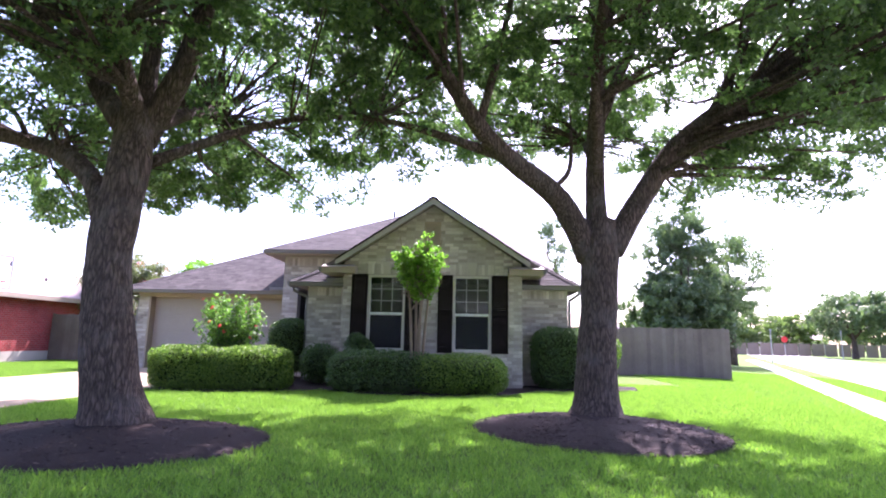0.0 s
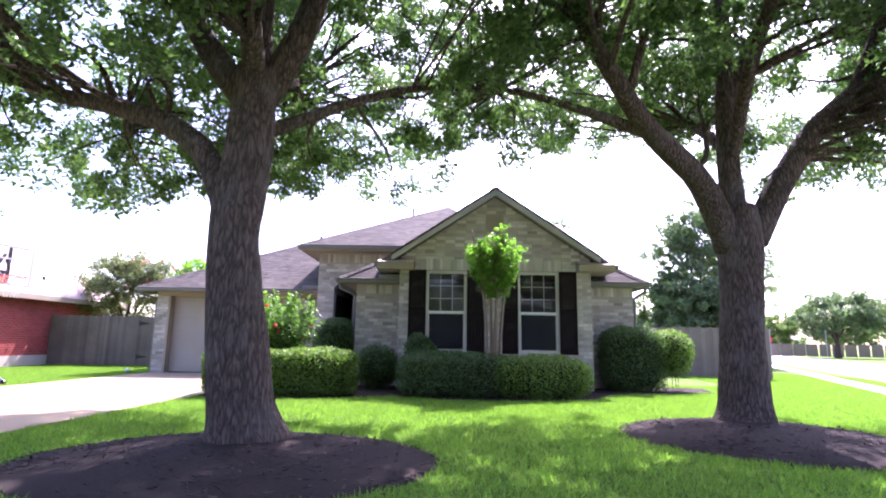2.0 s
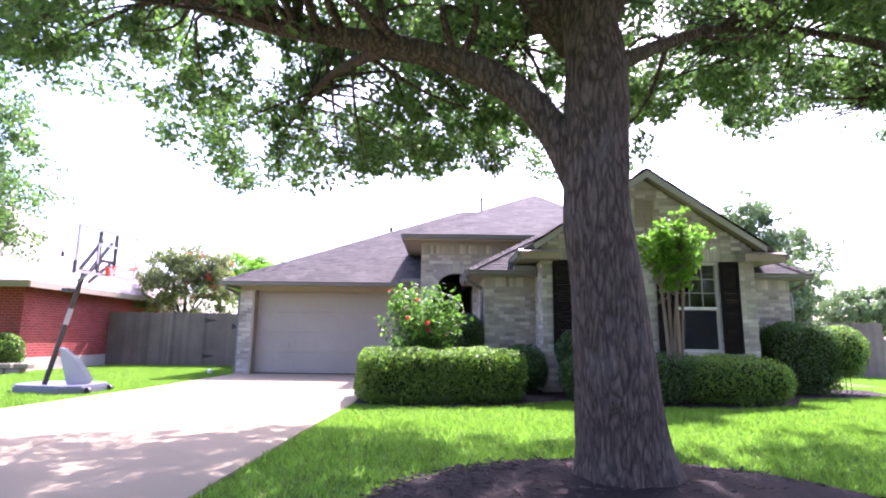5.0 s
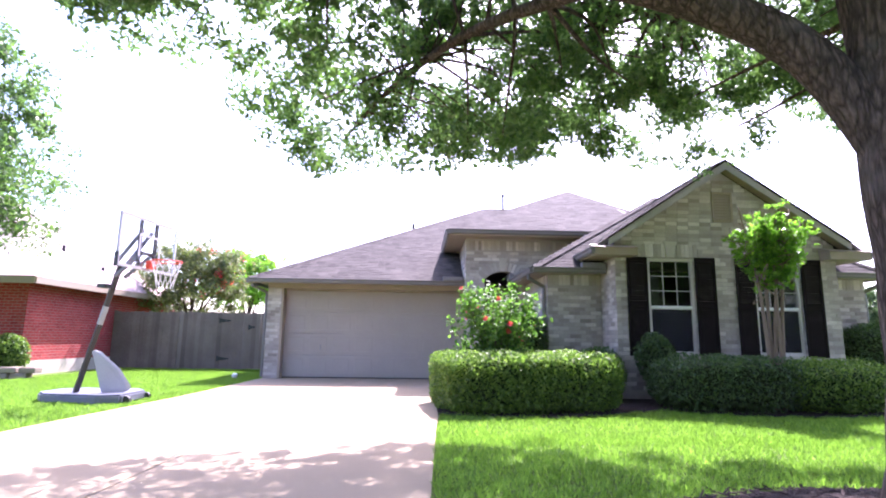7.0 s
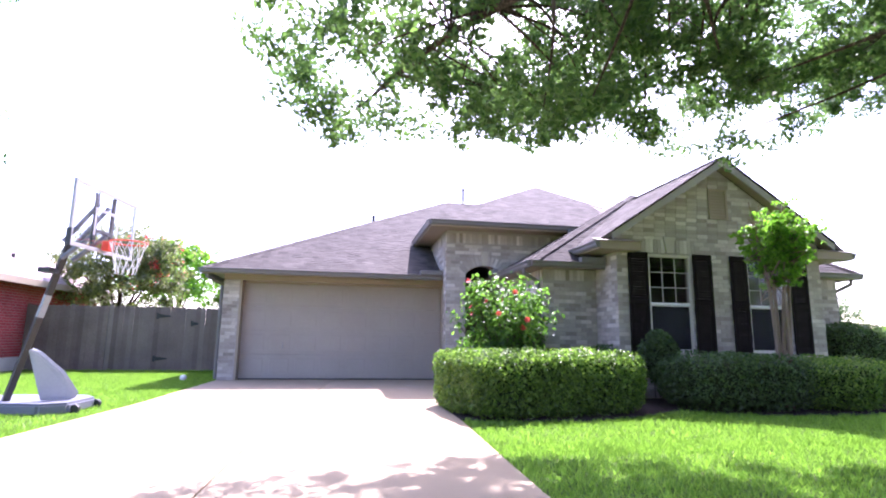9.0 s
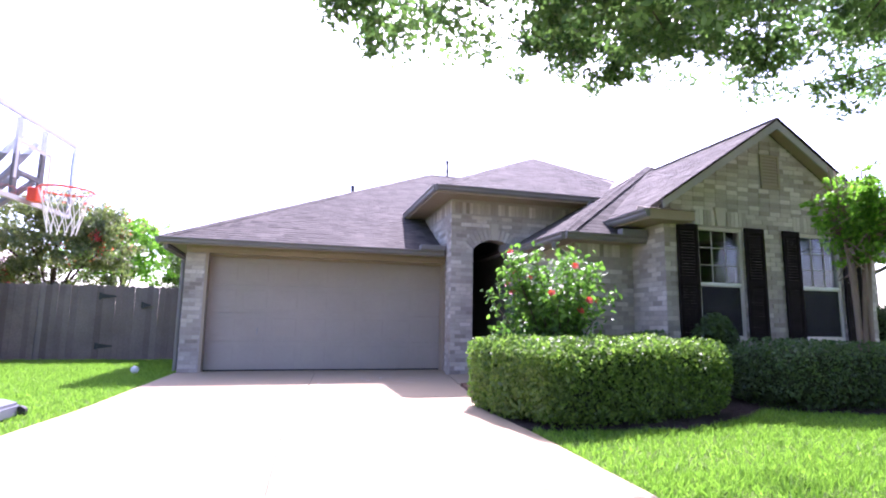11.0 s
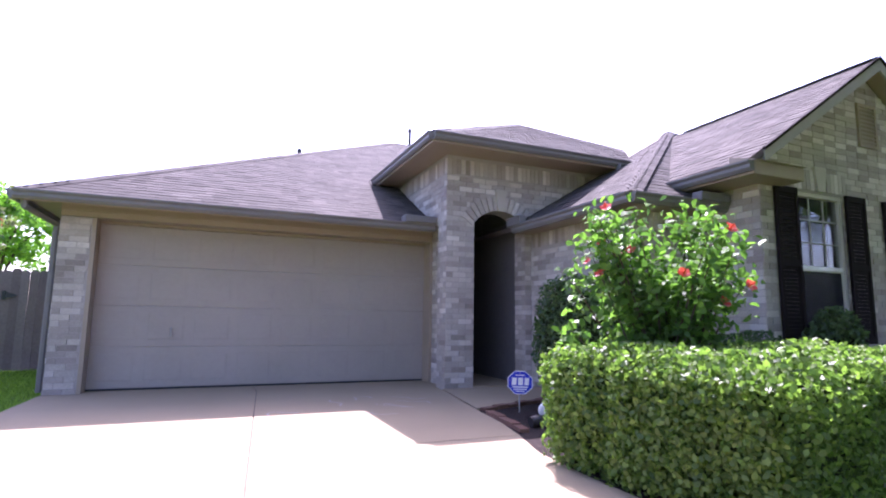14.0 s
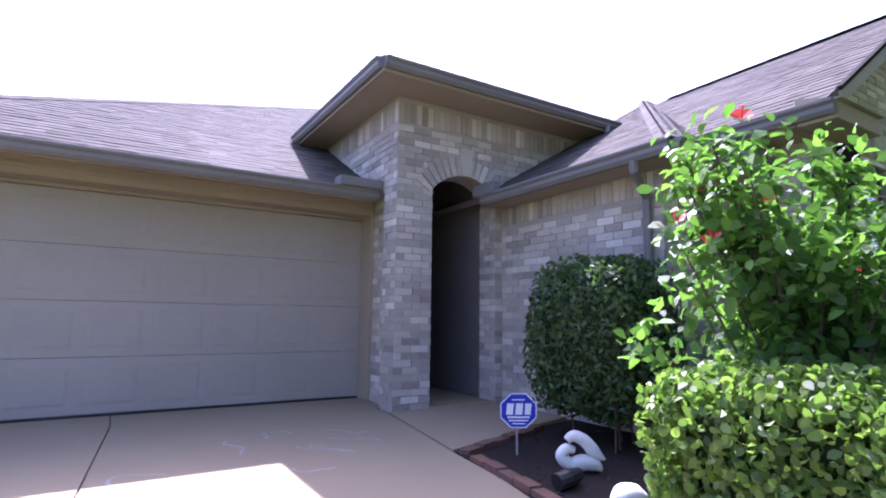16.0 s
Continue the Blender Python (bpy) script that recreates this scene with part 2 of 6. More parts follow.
def lawn_material():
    m, nt, b = principled("lawn", (0.1, 0.2, 0.02), 0.9, 0, 0.15)
    vec = coord(nt)
    f1, f2, f3 = noise_node(nt, vec, 55, 5), noise_node(nt, vec, 6.0, 5), noise_node(nt, vec, 0.5, 5)
    c = ramp(nt, f1, [(0.25, (0.064, 0.122, 0.017)), (0.55, (0.105, 0.187, 0.027)), (0.8, (0.155, 0.245, 0.04))])
    c = mix(nt, 'MULTIPLY', 1.0, c, ramp(nt, f2, [(0.3, (0.8, 0.8, 0.75)), (0.65, (1.1, 1.08, 1.0))]))
    c = mix(nt, 'MIX', ramp(nt, f3, [(0.5, (0, 0, 0)), (0.75, (0.35, 0.35, 0.35))]), c, (0.105, 0.15, 0.028))
    nt.links.new(c, b.inputs["Base Color"])
    bump(nt, b, f1, 0.9, 0.04)
    return m


M_LAWN = lawn_material()


def glass_material(name, tint, rough=0.02):
    m, nt, b = principled(name, tint, rough, 0, 0.5)
    b.inputs["Transmission Weight"].default_value = 1.0
    b.inputs["IOR"].default_value = 1.45
    return m


M_GLASS = glass_material("window_glass", (0.80, 0.84, 0.84))
M_BOARD = glass_material("clear_acrylic", (0.97, 0.98, 1.0))


def screen_material():
    """Fine dark mesh: mostly thread, partly open."""
    m, nt, b = principled("dark_insect_screen", (0.03, 0.03, 0.034), 0.8, 0, 0.15)
    clear, ms = nt.nodes.new("ShaderNodeBsdfTransparent"), nt.nodes.new("ShaderNodeMixShader")
    ms.inputs["Fac"].default_value = 0.35
    nt.links.new(b.outputs[0], ms.inputs[1])
    nt.links.new(clear.outputs[0], ms.inputs[2])
    nt.links.new(ms.outputs[0], nt.nodes["Material Output"].inputs["Surface"])
    return m


M_SCREEN = screen_material()
M_BLIND = surface("pale_window_blind", (0.28, 0.29, 0.28), (0.36, 0.37, 0.36), 20, 2, 0.7, 0.2, 0)


# ---- builders ----
def finish(name, me, material, parent=None, label="", smooth=False):
    me.materials.append(material)
    if smooth:
        for p in me.polygons:
            p.use_smooth = True
    ob = new(name, me)
    if parent:
        ob.parent = parent
        ob.matrix_parent_inverse = parent.matrix_world.inverted()
    return tagged(ob, label)


def part(name, bm, material, parent=None, label="", smooth=False):
    me = bpy.data.meshes.new(name)
    bmesh.ops.recalc_face_normals(bm, faces=bm.faces)
    bm.to_mesh(me)
    bm.free()
    return finish(name, me, material, parent, label, smooth)


def thing(name, at, label, category, group="", kind=""):
    ob = new(name)
    ob.empty_display_size = 0.1
    ob.matrix_world = Matrix.Translation(at)
    bpy.context.view_layer.update()
    return tagged(ob, label, category, group, kind)


def box(bm, x0, x1, y0, y1, z0, z1, bevel=0.0):
    made = bmesh.ops.create_cube(bm, size=1.0, matrix=Matrix.Translation(((x0 + x1) / 2, (y0 + y1) / 2, (z0 + z1) / 2)) @ Matrix.Diagonal((x1 - x0, y1 - y0, z1 - z0, 1)))
    if bevel:
        edges = {e for v in made["verts"] for e in v.link_edges}
        bmesh.ops.bevel(bm, geom=list(edges), offset=bevel, segments=1, affect='EDGES')
    return bm


def boxed(name, x0, x1, y0, y1, z0, z1, material, parent=None, label="", bevel=0.0):
    return part(name, box(bmesh.new(), x0, x1, y0, y1, z0, z1, bevel), material, parent, label)


def prism(bm, outline, lift):
    """A slab: the outline, and the same outline moved by lift, with sides."""
    a = [bm.verts.new(p) for p in outline]
    b = [bm.verts.new(Vector(p) + Vector(lift)) for p in outline]
    bm.faces.new(a)
    bm.faces.new(list(reversed(b)))
    for i in range(len(a)):
        j = (i + 1) % len(a)
        bm.faces.new((a[i], a[j], b[j], b[i]))
    return bm


def tube(bm, points, radii, sides=8, wobble=0.0, flat_ends=True):
    """A bent tapering tube through the points."""
    pts = [Vector(p) for p in points]
    rings = []
    side = Vector((1, 0, 0))
    for i, p in enumerate(pts):
        d = (pts[min(i + 1, len(pts) - 1)] - pts[max(i - 1, 0)]).normalized()
        if abs(d.dot(side)) > 0.95:
            side = Vector((0, 1, 0))
        side = (side - d * side.dot(d)).normalized()
        up = d.cross(side)
        ring = []
        for k in range(sides):
            a = 2 * math.pi * k / sides
            r = radii[i]
            if wobble:
                r *= 1 + wobble * noise.noise(Vector((math.cos(a) * 2.1, math.sin(a) * 2.1, p.z * 1.3 + i * 0.1)))
            ring.append(bm.verts.new(p + side * (math.cos(a) * r) + up * (math.sin(a) * r)))
        rings.append(ring)
    for r0, r1 in zip(rings, rings[1:]):
        for k in range(sides):
            bm.faces.new((r0[k], r0[(k + 1) % sides], r1[(k + 1) % sides], r1[k]))
    if flat_ends:
        bm.faces.new(list(reversed(rings[0])))
        bm.faces.new(rings[-1])
    return bm


def spline(points, radii, steps=5):
    """A smooth line through the points, with its radii."""
    p = [Vector(q) for q in points]
    out, rad = [], []
    for i in range(len(p) - 1):
        p0, p1, p2, p3 = p[max(i - 1, 0)], p[i], p[i + 1], p[min(i + 2, len(p) - 1)]
        for k in range(steps):
            t = k / steps
            out.append(0.5 * ((2 * p1) + (p2 - p0) * t + (2 * p0 - 5 * p1 + 4 * p2 - p3) * t * t + (3 * p1 - p0 - 3 * p2 + p3) * t ** 3))
            rad.append(radii[i] * (1 - t) + radii[i + 1] * t)
    return out + [p[-1]], rad + [radii[-1]]


class Boxes:
    """Many small oriented blocks gathered into one mesh."""

    def __init__(self):
        self.v, self.f = [], []

    def add(self, o, a, b, c):
        n = len(self.v)
        o, a, b, c = Vector(o), Vector(a), Vector(b), Vector(c)
        self.v += [o, o + a, o + a + b, o + b, o + c, o + a + c, o + a + b + c, o + b + c]
        self.f += [(n + 4, n + 5, n + 6, n + 7), (n, n + 1, n + 5, n + 4), (n + 1, n + 2, n + 6, n + 5), (n + 2, n + 3, n + 7, n + 6), (n + 3, n, n + 4, n + 7), (n + 3, n + 2, n + 1, n)]

    def make(self, name, material, parent, label=""):
        me = bpy.data.meshes.new(name)
        me.from_pydata(self.v, [], self.f)
        ob = finish(name, me, material, parent, label)
        return tagged(ob, kind="stuff")


def array_mesh(name, verts, loops_per_face, material, parent=None, label="", uv=False):
    """A mesh of loose faces, loops_per_face corners each, from an array of corners."""
    n = len(verts)
    me = bpy.data.meshes.new(name)
    me.vertices.add(n)
    me.vertices.foreach_set("co", np.ascontiguousarray(verts, dtype=np.float32).ravel())
    me.loops.add(n)
    me.loops.foreach_set("vertex_index", np.arange(n, dtype=np.int32))
    m = n // loops_per_face
    me.polygons.add(m)
    me.polygons.foreach_set("loop_start", np.arange(0, n, loops_per_face, dtype=np.int32))
    me.update(calc_edges=True)
    ob = finish(name, me, material, parent, label)
    return tagged(ob, kind="stuff")


def leaf_quads(rng, centres, outward, length, width, spread=0.6, round_leaf=False):
    """Diamond leaves, folded a little, at the centres; outward tilts their faces."""
    n = len(centres)
    nrm = outward + rng.normal(0, spread, (n, 3))
    nrm /= np.linalg.norm(nrm, axis=1, keepdims=True) + 1e-9
    t = rng.normal(0, 1, (n, 3))
    t -= nrm * np.sum(t * nrm, axis=1, keepdims=True)
    t /= np.linalg.norm(t, axis=1, keepdims=True) + 1e-9
    s = np.cross(nrm, t)
    size = rng.uniform(0.65, 1.3, (n, 1))
    le, wi = t * length * size * 0.5, s * width * size * 0.5
    fold = nrm * width * 0.18 * size
    if round_leaf:
        q = np.stack([centres - le, centres - le * 0.45 + wi * 0.85 + fold, centres + le * 0.3 + wi * 0.9 + fold, centres + le - nrm * length * 0.12,
                      centres + le * 0.3 - wi * 0.9 + fold, centres - le * 0.45 - wi * 0.85 + fold], axis=1)
    else:
        q = np.stack([centres - le, centres + wi * 1.0 + fold - le * 0.1, centres + le, centres - wi * 1.0 + fold - le * 0.1], axis=1)
    return q.reshape(-1, 3)


# ---- ground ----
S_DIR, N_DIR = Vector((0.402, 0.916, 0)), Vector((0.916, -0.402, 0))


def slope(n):
    """The ground's height across the side street: level by the house, falling to the kerb."""
    if n < -2:
        return 0.0
    if n < 5.15:
        t = (n + 2) / 7.15
        return -0.22 * t * t * (3 - 2 * t)
    if n < 5.2 or n > 13.4:
        return -0.22
    return -0.35


def strip(name, n_list, s_list, material, label, category, lift=0.0):
    verts, faces = [], []
    for s in s_list:
        for n in n_list:
            p = S_DIR * s + N_DIR * n
            verts.append((p.x, p.y, slope(n) + lift))
    w = len(n_list)
    for i in range(len(s_list) - 1):
        for j in range(w - 1):
            faces.append((i * w + j, i * w + j + 1, (i + 1) * w + j + 1, (i + 1) * w + j))
    me = bpy.data.meshes.new(name)
    me.from_pydata(verts, [], faces)
    ob = finish(name, me, material)
    return tagged(ob, label, category, kind="structure")


NS = [-900, -200, -60, -20, -8, -2, -1, 0, 1, 2, 3, 4, 5, 5.15, 5.199, 5.2, 13.4, 13.401, 20, 60, 200, 900]
strip("ground", NS, [-900, -200, -60, -20, 0, 20, 60, 150, 400, 1500], M_LAWN, "bright green mown lawn ground reaching far off", "ground")
strip("road", [5.36, 13.24], [-60, 0, 40, 120, 200], M_ROAD, "pale sunlit concrete side street", "road", 0.006)
for nn, tag in ((5.2, "near"), (13.24, "far")):
    bmk = bmesh.new()
    for k in range(-20, 60):
        p0, p1 = S_DIR * (k * 3 + 0.02) + N_DIR * nn, S_DIR * (k * 3 + 2.98) + N_DIR * nn
        q = N_DIR * 0.15
        prism(bmk, [(*p0.xy, -0.36), (*(p0 + q).xy, -0.36), (*(p1 + q).xy, -0.36), (*p1.xy, -0.36)], (0, 0, 0.15))
    tagged(part("kerb", bmk, M_PAVE), "pale concrete kerb along the side street", "kerb", kind="structure")

side_walk = thing("pavement", (9, 12, -0.18), "pale concrete sidewalk slabs along the side street", "pavement", kind="structure")
for k in range(-6, 40):
    bm = bmesh.new()
    p0, p1 = S_DIR * (k * 1.5 + 0.01), S_DIR * (k * 1.5 + 1.49)
    zs = [slope(3.0) - 0.05, slope(4.0) - 0.05]
    prism(bm, [(*(p0 + N_DIR * 3.0).xy, zs[0]), (*(p0 + N_DIR * 3.95).xy, zs[1]), (*(p1 + N_DIR * 3.95).xy, zs[1]), (*(p1 + N_DIR * 3.0).xy, zs[0])], (0, 0, 0.07))
    part("slab", bm, M_PAVE, side_walk)


def drive_left(y):
    return float(np.interp(y, [-4, 4, 10, 13, 17.7], [-11.2, -10.95, -10.62, -10.35, -10.24]))


def drive_right(y):
    return float(np.interp(y, [-4, 6, 9, 11, 12.7, 13.8, 14.8, 16.5, 16.86, 16.88, 17.7], [-6.45, -6.22, -6.1, -6.0, -6.0, -5.66, -5.52, -5.22, -5.2, -5.05, -5.05]))


def drive_joint(y):
    return float(np.interp(y, [-4, 11, 17.1], [-8.75, -8.24, -7.72]))


drive = thing("driveway", (-8, 10, 0), "pale pinkish concrete driveway slabs with dark expansion joints", "driveway", kind="structure")
rows_y = [-4.0, 0.6, 5.0, 9.3, 13.45, 17.68]
bm = bmesh.new()
prism(bm, [(drive_left(y) + 0.03, y, 0.002) for y in rows_y] + [(drive_right(y) - 0.03, y, 0.002) for y in reversed(rows_y)], (0, 0, 0.008))
part("joint_filler", bm, M_JOINT, drive, "dark dirty expansion joint")
for y0, y1 in zip(rows_y, rows_y[1:]):
    for side in (0, 1):
        lo, hi = (drive_left, drive_joint) if side == 0 else (drive_joint, drive_right)
        ys = sorted(list(np.linspace(y0 + 0.006, y1 - 0.006, 8)) + [y for y in (16.86, 16.88) if y0 < y < y1])
        g = 0.007
        bm = bmesh.new()
        prism(bm, [(lo(y) + (g if side else 0), y, 0.003) for y in ys] + [(hi(y) - (0 if side else g), y, 0.003) for y in reversed(ys)], (0, 0, 0.022))
        part("slab", bm, M_CONCRETE, drive)
front_walk = thing("front_walk", (-4.5, 15.8, 0), "pale concrete entry walk and porch slab", "pavement", kind="structure")
bm = bmesh.new()
prism(bm, [(-5.50, 14.82, 0.003), (-4.24, 15.28, 0.003), (-3.72, 15.42, 0.003), (-3.72, 16.52, 0.003), (-5.2, 16.52, 0.003)], (0, 0, 0.03))
part("slab", bm, M_CONCRETE, front_walk)
boxed("porch_slab", -4.95, -3.80, 16.535, 20.59, 0.003, 0.05, M_CONCRETE, front_walk)

# ---- the house ----
wall_count = [0]


def brick_piece():
    bm = box(bmesh.new(), 0, 1, 0, 1, 0, 1)
    me = bpy.data.meshes.new("brick")
    bm.to_mesh(me)
    bm.free()
    me.materials.append(M_BRICK_OB)
    return me


BRICK_ME = brick_piece()
L_BRICK, H_BRICK, GAP = 0.215, 0.070, 0.008


def lay(parent, origin, u, n, v0, v1, spans, singles, joined, rng, soldier=None):
    """Courses of brick on a wall face: u runs along the wall, n points out. spans(v) gives the stretches of wall at height v."""
    O, U, Nn, V = Vector(origin), Vector(u), Vector(n), Vector((0, 0, 1))

    def one(a, b, lo, hi):
        out = 0.009 + rng.uniform(-0.003, 0.005)
        p = O + U * a + V * lo - Nn * 0.01
        if singles(a, lo) if callable(singles) else singles:
            ob = new("brick", BRICK_ME)
            m3 = Matrix((U * (b - a), Nn * (out + 0.01), V * (hi - lo))).transposed().to_4x4()
            m3.translation = p
            ob.parent = parent
            ob.matrix_parent_inverse = parent.matrix_world.inverted()
            ob.matrix_basis = m3
        else:
            joined.add(p, U * (b - a), V * (hi - lo), Nn * (out + 0.01))

    v, k = v0, 0
    while v + H_BRICK <= v1 + 1e-6:
        for a, b in spans(v + H_BRICK / 2):
            x = a - (L_BRICK + GAP) * (0.5 if k % 2 else 0.0) - rng.uniform(0, 0.02)
            while x < b - 0.03:
                lo, hi = max(x, a), min(x + L_BRICK, b)
                if hi - lo > 0.04:
                    one(lo, hi, v, v + H_BRICK)
                x += L_BRICK + GAP
        v += H_BRICK + GAP
        k += 1
    if soldier:
        for a, b in spans(soldier[0] + 0.05):
            x = a
            while x + H_BRICK <= b + 0.01:
                one(x, min(x + H_BRICK, b), soldier[0], soldier[1])
                x += H_BRICK + GAP


def wall_thing(name, label, at):
    return thing(name, at, label, "wall", kind="structure")


rngb = np.random.default_rng(5)
GY, GX0, GX1, GC, GZ = 13.38, -2.57, 1.78, -0.395, 4.57     # gable wall and its ridge
PITCH = 0.667
WIN = [(-1.95, -1.05), (0.13, 1.04)]
WZ0, WZ1 = 0.82, 2.64
VENT = (-0.60, -0.20, 3.38, 3.98)

# gable wall with two window openings and a louvre opening
wall_g = wall_thing("wall_gable", "grey-tan tumbled brick gable wall with two windows", (GC, GY, 0))
bm = bmesh.new()
T = 0.2
y0, y1 = GY, GY + T
eave_z = lambda x: GZ - 0.17 - PITCH * abs(x - GC)
for x0, x1, z0, z1 in ((GX0, WIN[0][0], 0, WZ1), (WIN[0][1], WIN[1][0], 0, WZ1), (WIN[1][1], GX1, 0, WZ1), (*WIN[0], 0, WZ0), (*WIN[1], 0, WZ0)):
    box(bm, x0, x1, y0, y1, z0, z1)
prism(bm, [(GX0, y0, WZ1), (GX1, y0, WZ1), (GX1, y0, eave_z(GX1)), (GC, y0, eave_z(GC)), (GX0, y0, eave_z(GX0))], (0, T, 0))
part("mortar_bed", bm, M_MORTAR, wall_g)


def gable_spans(v):
    half = (GZ - 0.19 - v) / PITCH
    a, b = max(GX0, GC - half), min(GX1, GC + half)
    cuts = []
    if WZ0 - 0.07 < v < WZ1 + 0.02:
        cuts = [(w0 - 0.0, w1 + 0.0) for w0, w1 in WIN]
    if VENT[2] < v < VENT[3]:
        cuts = [(VENT[0], VENT[1])]
    if WZ1 + 0.02 <= v < WZ1 + 0.30:
        cuts = [(w0 - 0.1, w1 + 0.1) for w0, w1 in WIN]
    out, x = [], a
    for c0, c1 in cuts:
        out.append((x, c0))
        x = c1
    out.append((x, b))
    return [(p - GX0, q - GX0) for p, q in out if q - p > 0.04]


jb = Boxes()
lay(wall_g, (GX0, GY, 0), (1, 0, 0), (0, -1, 0), 0.02, 4.3, gable_spans, lambda a, v: a < 1.75 and 0.75 < v < 2.7 or 1.5 < a < 2.75 and 0.6 < v < 1.9, jb, rngb)
for w0, w1 in WIN:          # soldier heads over the windows
    x = w0 - 0.1
    while x < w1 + 0.1 - 0.05:
        if abs(x + 0.036 - (w0 + w1) / 2) > 0.12:
            jb.add((x, GY + 0.01, WZ1 + 0.03), (H_BRICK, 0, 0), (0, 0, 0.25), (0, -0.028, 0))
        x += H_BRICK + GAP
jb.make("bricks", M_BRICK, wall_g)
for w0, w1 in WIN:          # keystones
    c = (w0 + w1) / 2
    prism_bm = prism(bmesh.new(), [(c - 0.07, GY + 0.01, WZ1 + 0.02), (c + 0.07, GY + 0.01, WZ1 + 0.02), (c + 0.115, GY + 0.01, WZ1 + 0.33), (c - 0.115, GY + 0.01, WZ1 + 0.33)], (0, -0.06, 0))
    part("keystone", prism_bm, M_STONE, wall_g, "pale cast stone keystone")
vent = thing("gable_vent", (-0.4, GY, 3.38), "tan louvred vent in the brick gable", "vent")
boxed("backing", VENT[0] + 0.005, VENT[1] - 0.005, GY - 0.004, GY + 0.0, VENT[2], VENT[3], M_TRIM, vent)
for x0, x1, z0, z1 in ((VENT[0], VENT[0] + 0.04, VENT[2], VENT[3]), (VENT[1] - 0.04, VENT[1], VENT[2], VENT[3]), (VENT[0] + 0.04, VENT[1] - 0.04, VENT[2], VENT[2] + 0.04), (VENT[0] + 0.04, VENT[1] - 0.04, VENT[3] - 0.04, VENT[3])):
    boxed("frame", x0, x1, GY - 0.035, GY - 0.005, z0, z1, M_TRIM, vent)
for i in range(9):
    z = VENT[2] + 0.06 + i * 0.056
    bm = prism(bmesh.new(), [(VENT[0] + 0.04, GY - 0.03, z), (VENT[1] - 0.04, GY - 0.03, z), (VENT[1] - 0.04, GY - 0.006, z + 0.045), (VENT[0] + 0.04, GY - 0.006, z + 0.045)], (0, 0, 0.008))
    part("slat", bm, M_TRIM, vent)

# side walls of the gable projection, and the wings on both sides
WY = 14.22
WLX, WRX = -3.68, 3.02
wing_top = 2.42
for name, x0, x1, xi in (("wall_wing_west", WLX, GX0, 0), ("wall_wing_east", GX1, WRX, 1)):
    w = wall_thing(name, "grey-tan tumbled brick wing wall with a soldier course under the eave", ((x0 + x1) / 2, WY, 0))
    boxed("mortar_bed", x0, x1, WY, WY + T, 0, wing_top + 0.1, M_MORTAR, w)
    jb = Boxes()
    lay(w, (x0, WY, 0), (1, 0, 0), (0, -1, 0), 0.02, 2.16, lambda v, a=x1 - x0: [(0, a)], False, jb, rngb, (2.18, 2.39))
    xs = GX0 if xi == 0 else GX1           # flank of the gable block
    dirn = -1 if xi == 0 else 1
    lay(w, (xs, GY, 0), (0, 1, 0), (dirn, 0, 0), 0.02, 2.75, lambda v: [(0, WY - GY)], False, jb, rngb)
    jb.make("bricks", M_BRICK, w)
    boxed("mortar_bed", xs if xi == 0 else xs - T, xs + T if xi == 0 else xs, GY + T + 0.002, WY - 0.002, 0, 2.8, M_MORTAR, w)
side_w = wall_thing("wall_entry_side", "grey-tan tumbled brick wall beside the entry walk", (WLX, 15.4, 0))
boxed("mortar_bed", WLX, WLX + T, WY + T + 0.002, 16.52, 0, wing_top + 0.1, M_MORTAR, side_w)
jb = Boxes()
lay(side_w, (WLX, WY, 0), (0, 1, 0), (-1, 0, 0), 0.02, 2.16, lambda v: [(0, 2.3)], True, jb, rngb, (2.18, 2.39))
jb.make("bricks", M_BRICK, side_w)
boxed("mortar_bed", WRX - T, WRX, WY + T + 0.002, 22.0, 0, wing_top + 0.1, M_MORTAR, wall_thing("wall_east", "grey-tan brick side wall", (WRX, 18, 0)))

# entry tower: a brick front with a segmental arch
TY, TX0, TX1, TTOP = 16.53, -5.17, 0.4, 3.55
AX0, AX1, ASPR, ATOP = -4.71, -3.80, 2.52, 2.74
AC, AHALF = (AX0 + AX1) / 2, (AX1 - AX0) / 2
AR = (AHALF ** 2 + (ATOP - ASPR) ** 2) / (2 * (ATOP - ASPR))


def arch_z(x):
    return ATOP - AR + math.sqrt(max(0.0, AR * AR - (x - AC) ** 2))


tower_w = wall_thing("wall_entry", "grey-tan tumbled brick entry front with an arched opening", (TX0, TY, 0))
bm = bmesh.new()
box(bm, TX0, AX0, TY, TY + 0.3, 0, TTOP)
box(bm, AX1, TX1, TY, TY + 0.3, 0, TTOP)
arc = [(AX0 + (AX1 - AX0) * i / 14, arch_z(AX0 + (AX1 - AX0) * i / 14)) for i in range(15)]
prism(bm, [(x, TY, z) for x, z in arc] + [(AX1, TY, TTOP), (AX0, TY, TTOP)], (0, 0.3, 0))
box(bm, TX0, TX0 + 0.2, TY + 0.302, 21.0, 2.485, TTOP)
part("mortar_bed", bm, M_MORTAR, tower_w)


def tower_spans(v):
    cut0, cut1 = AX0, AX1
    if v > ASPR:
        r = AR + 0.25
        z0 = ATOP - AR
        h = r * r - (v - z0) ** 2
        if h > 0:
            half = min(math.sqrt(h), AHALF + 0.13)
            cut0, cut1 = AC - half, AC + half
        else:
            return [(0, 3.3)]
    return [(0, cut0 - TX0), (cut1 - TX0, (0.13 + AX1 - TX0) if v < 2.45 else 3.3)]


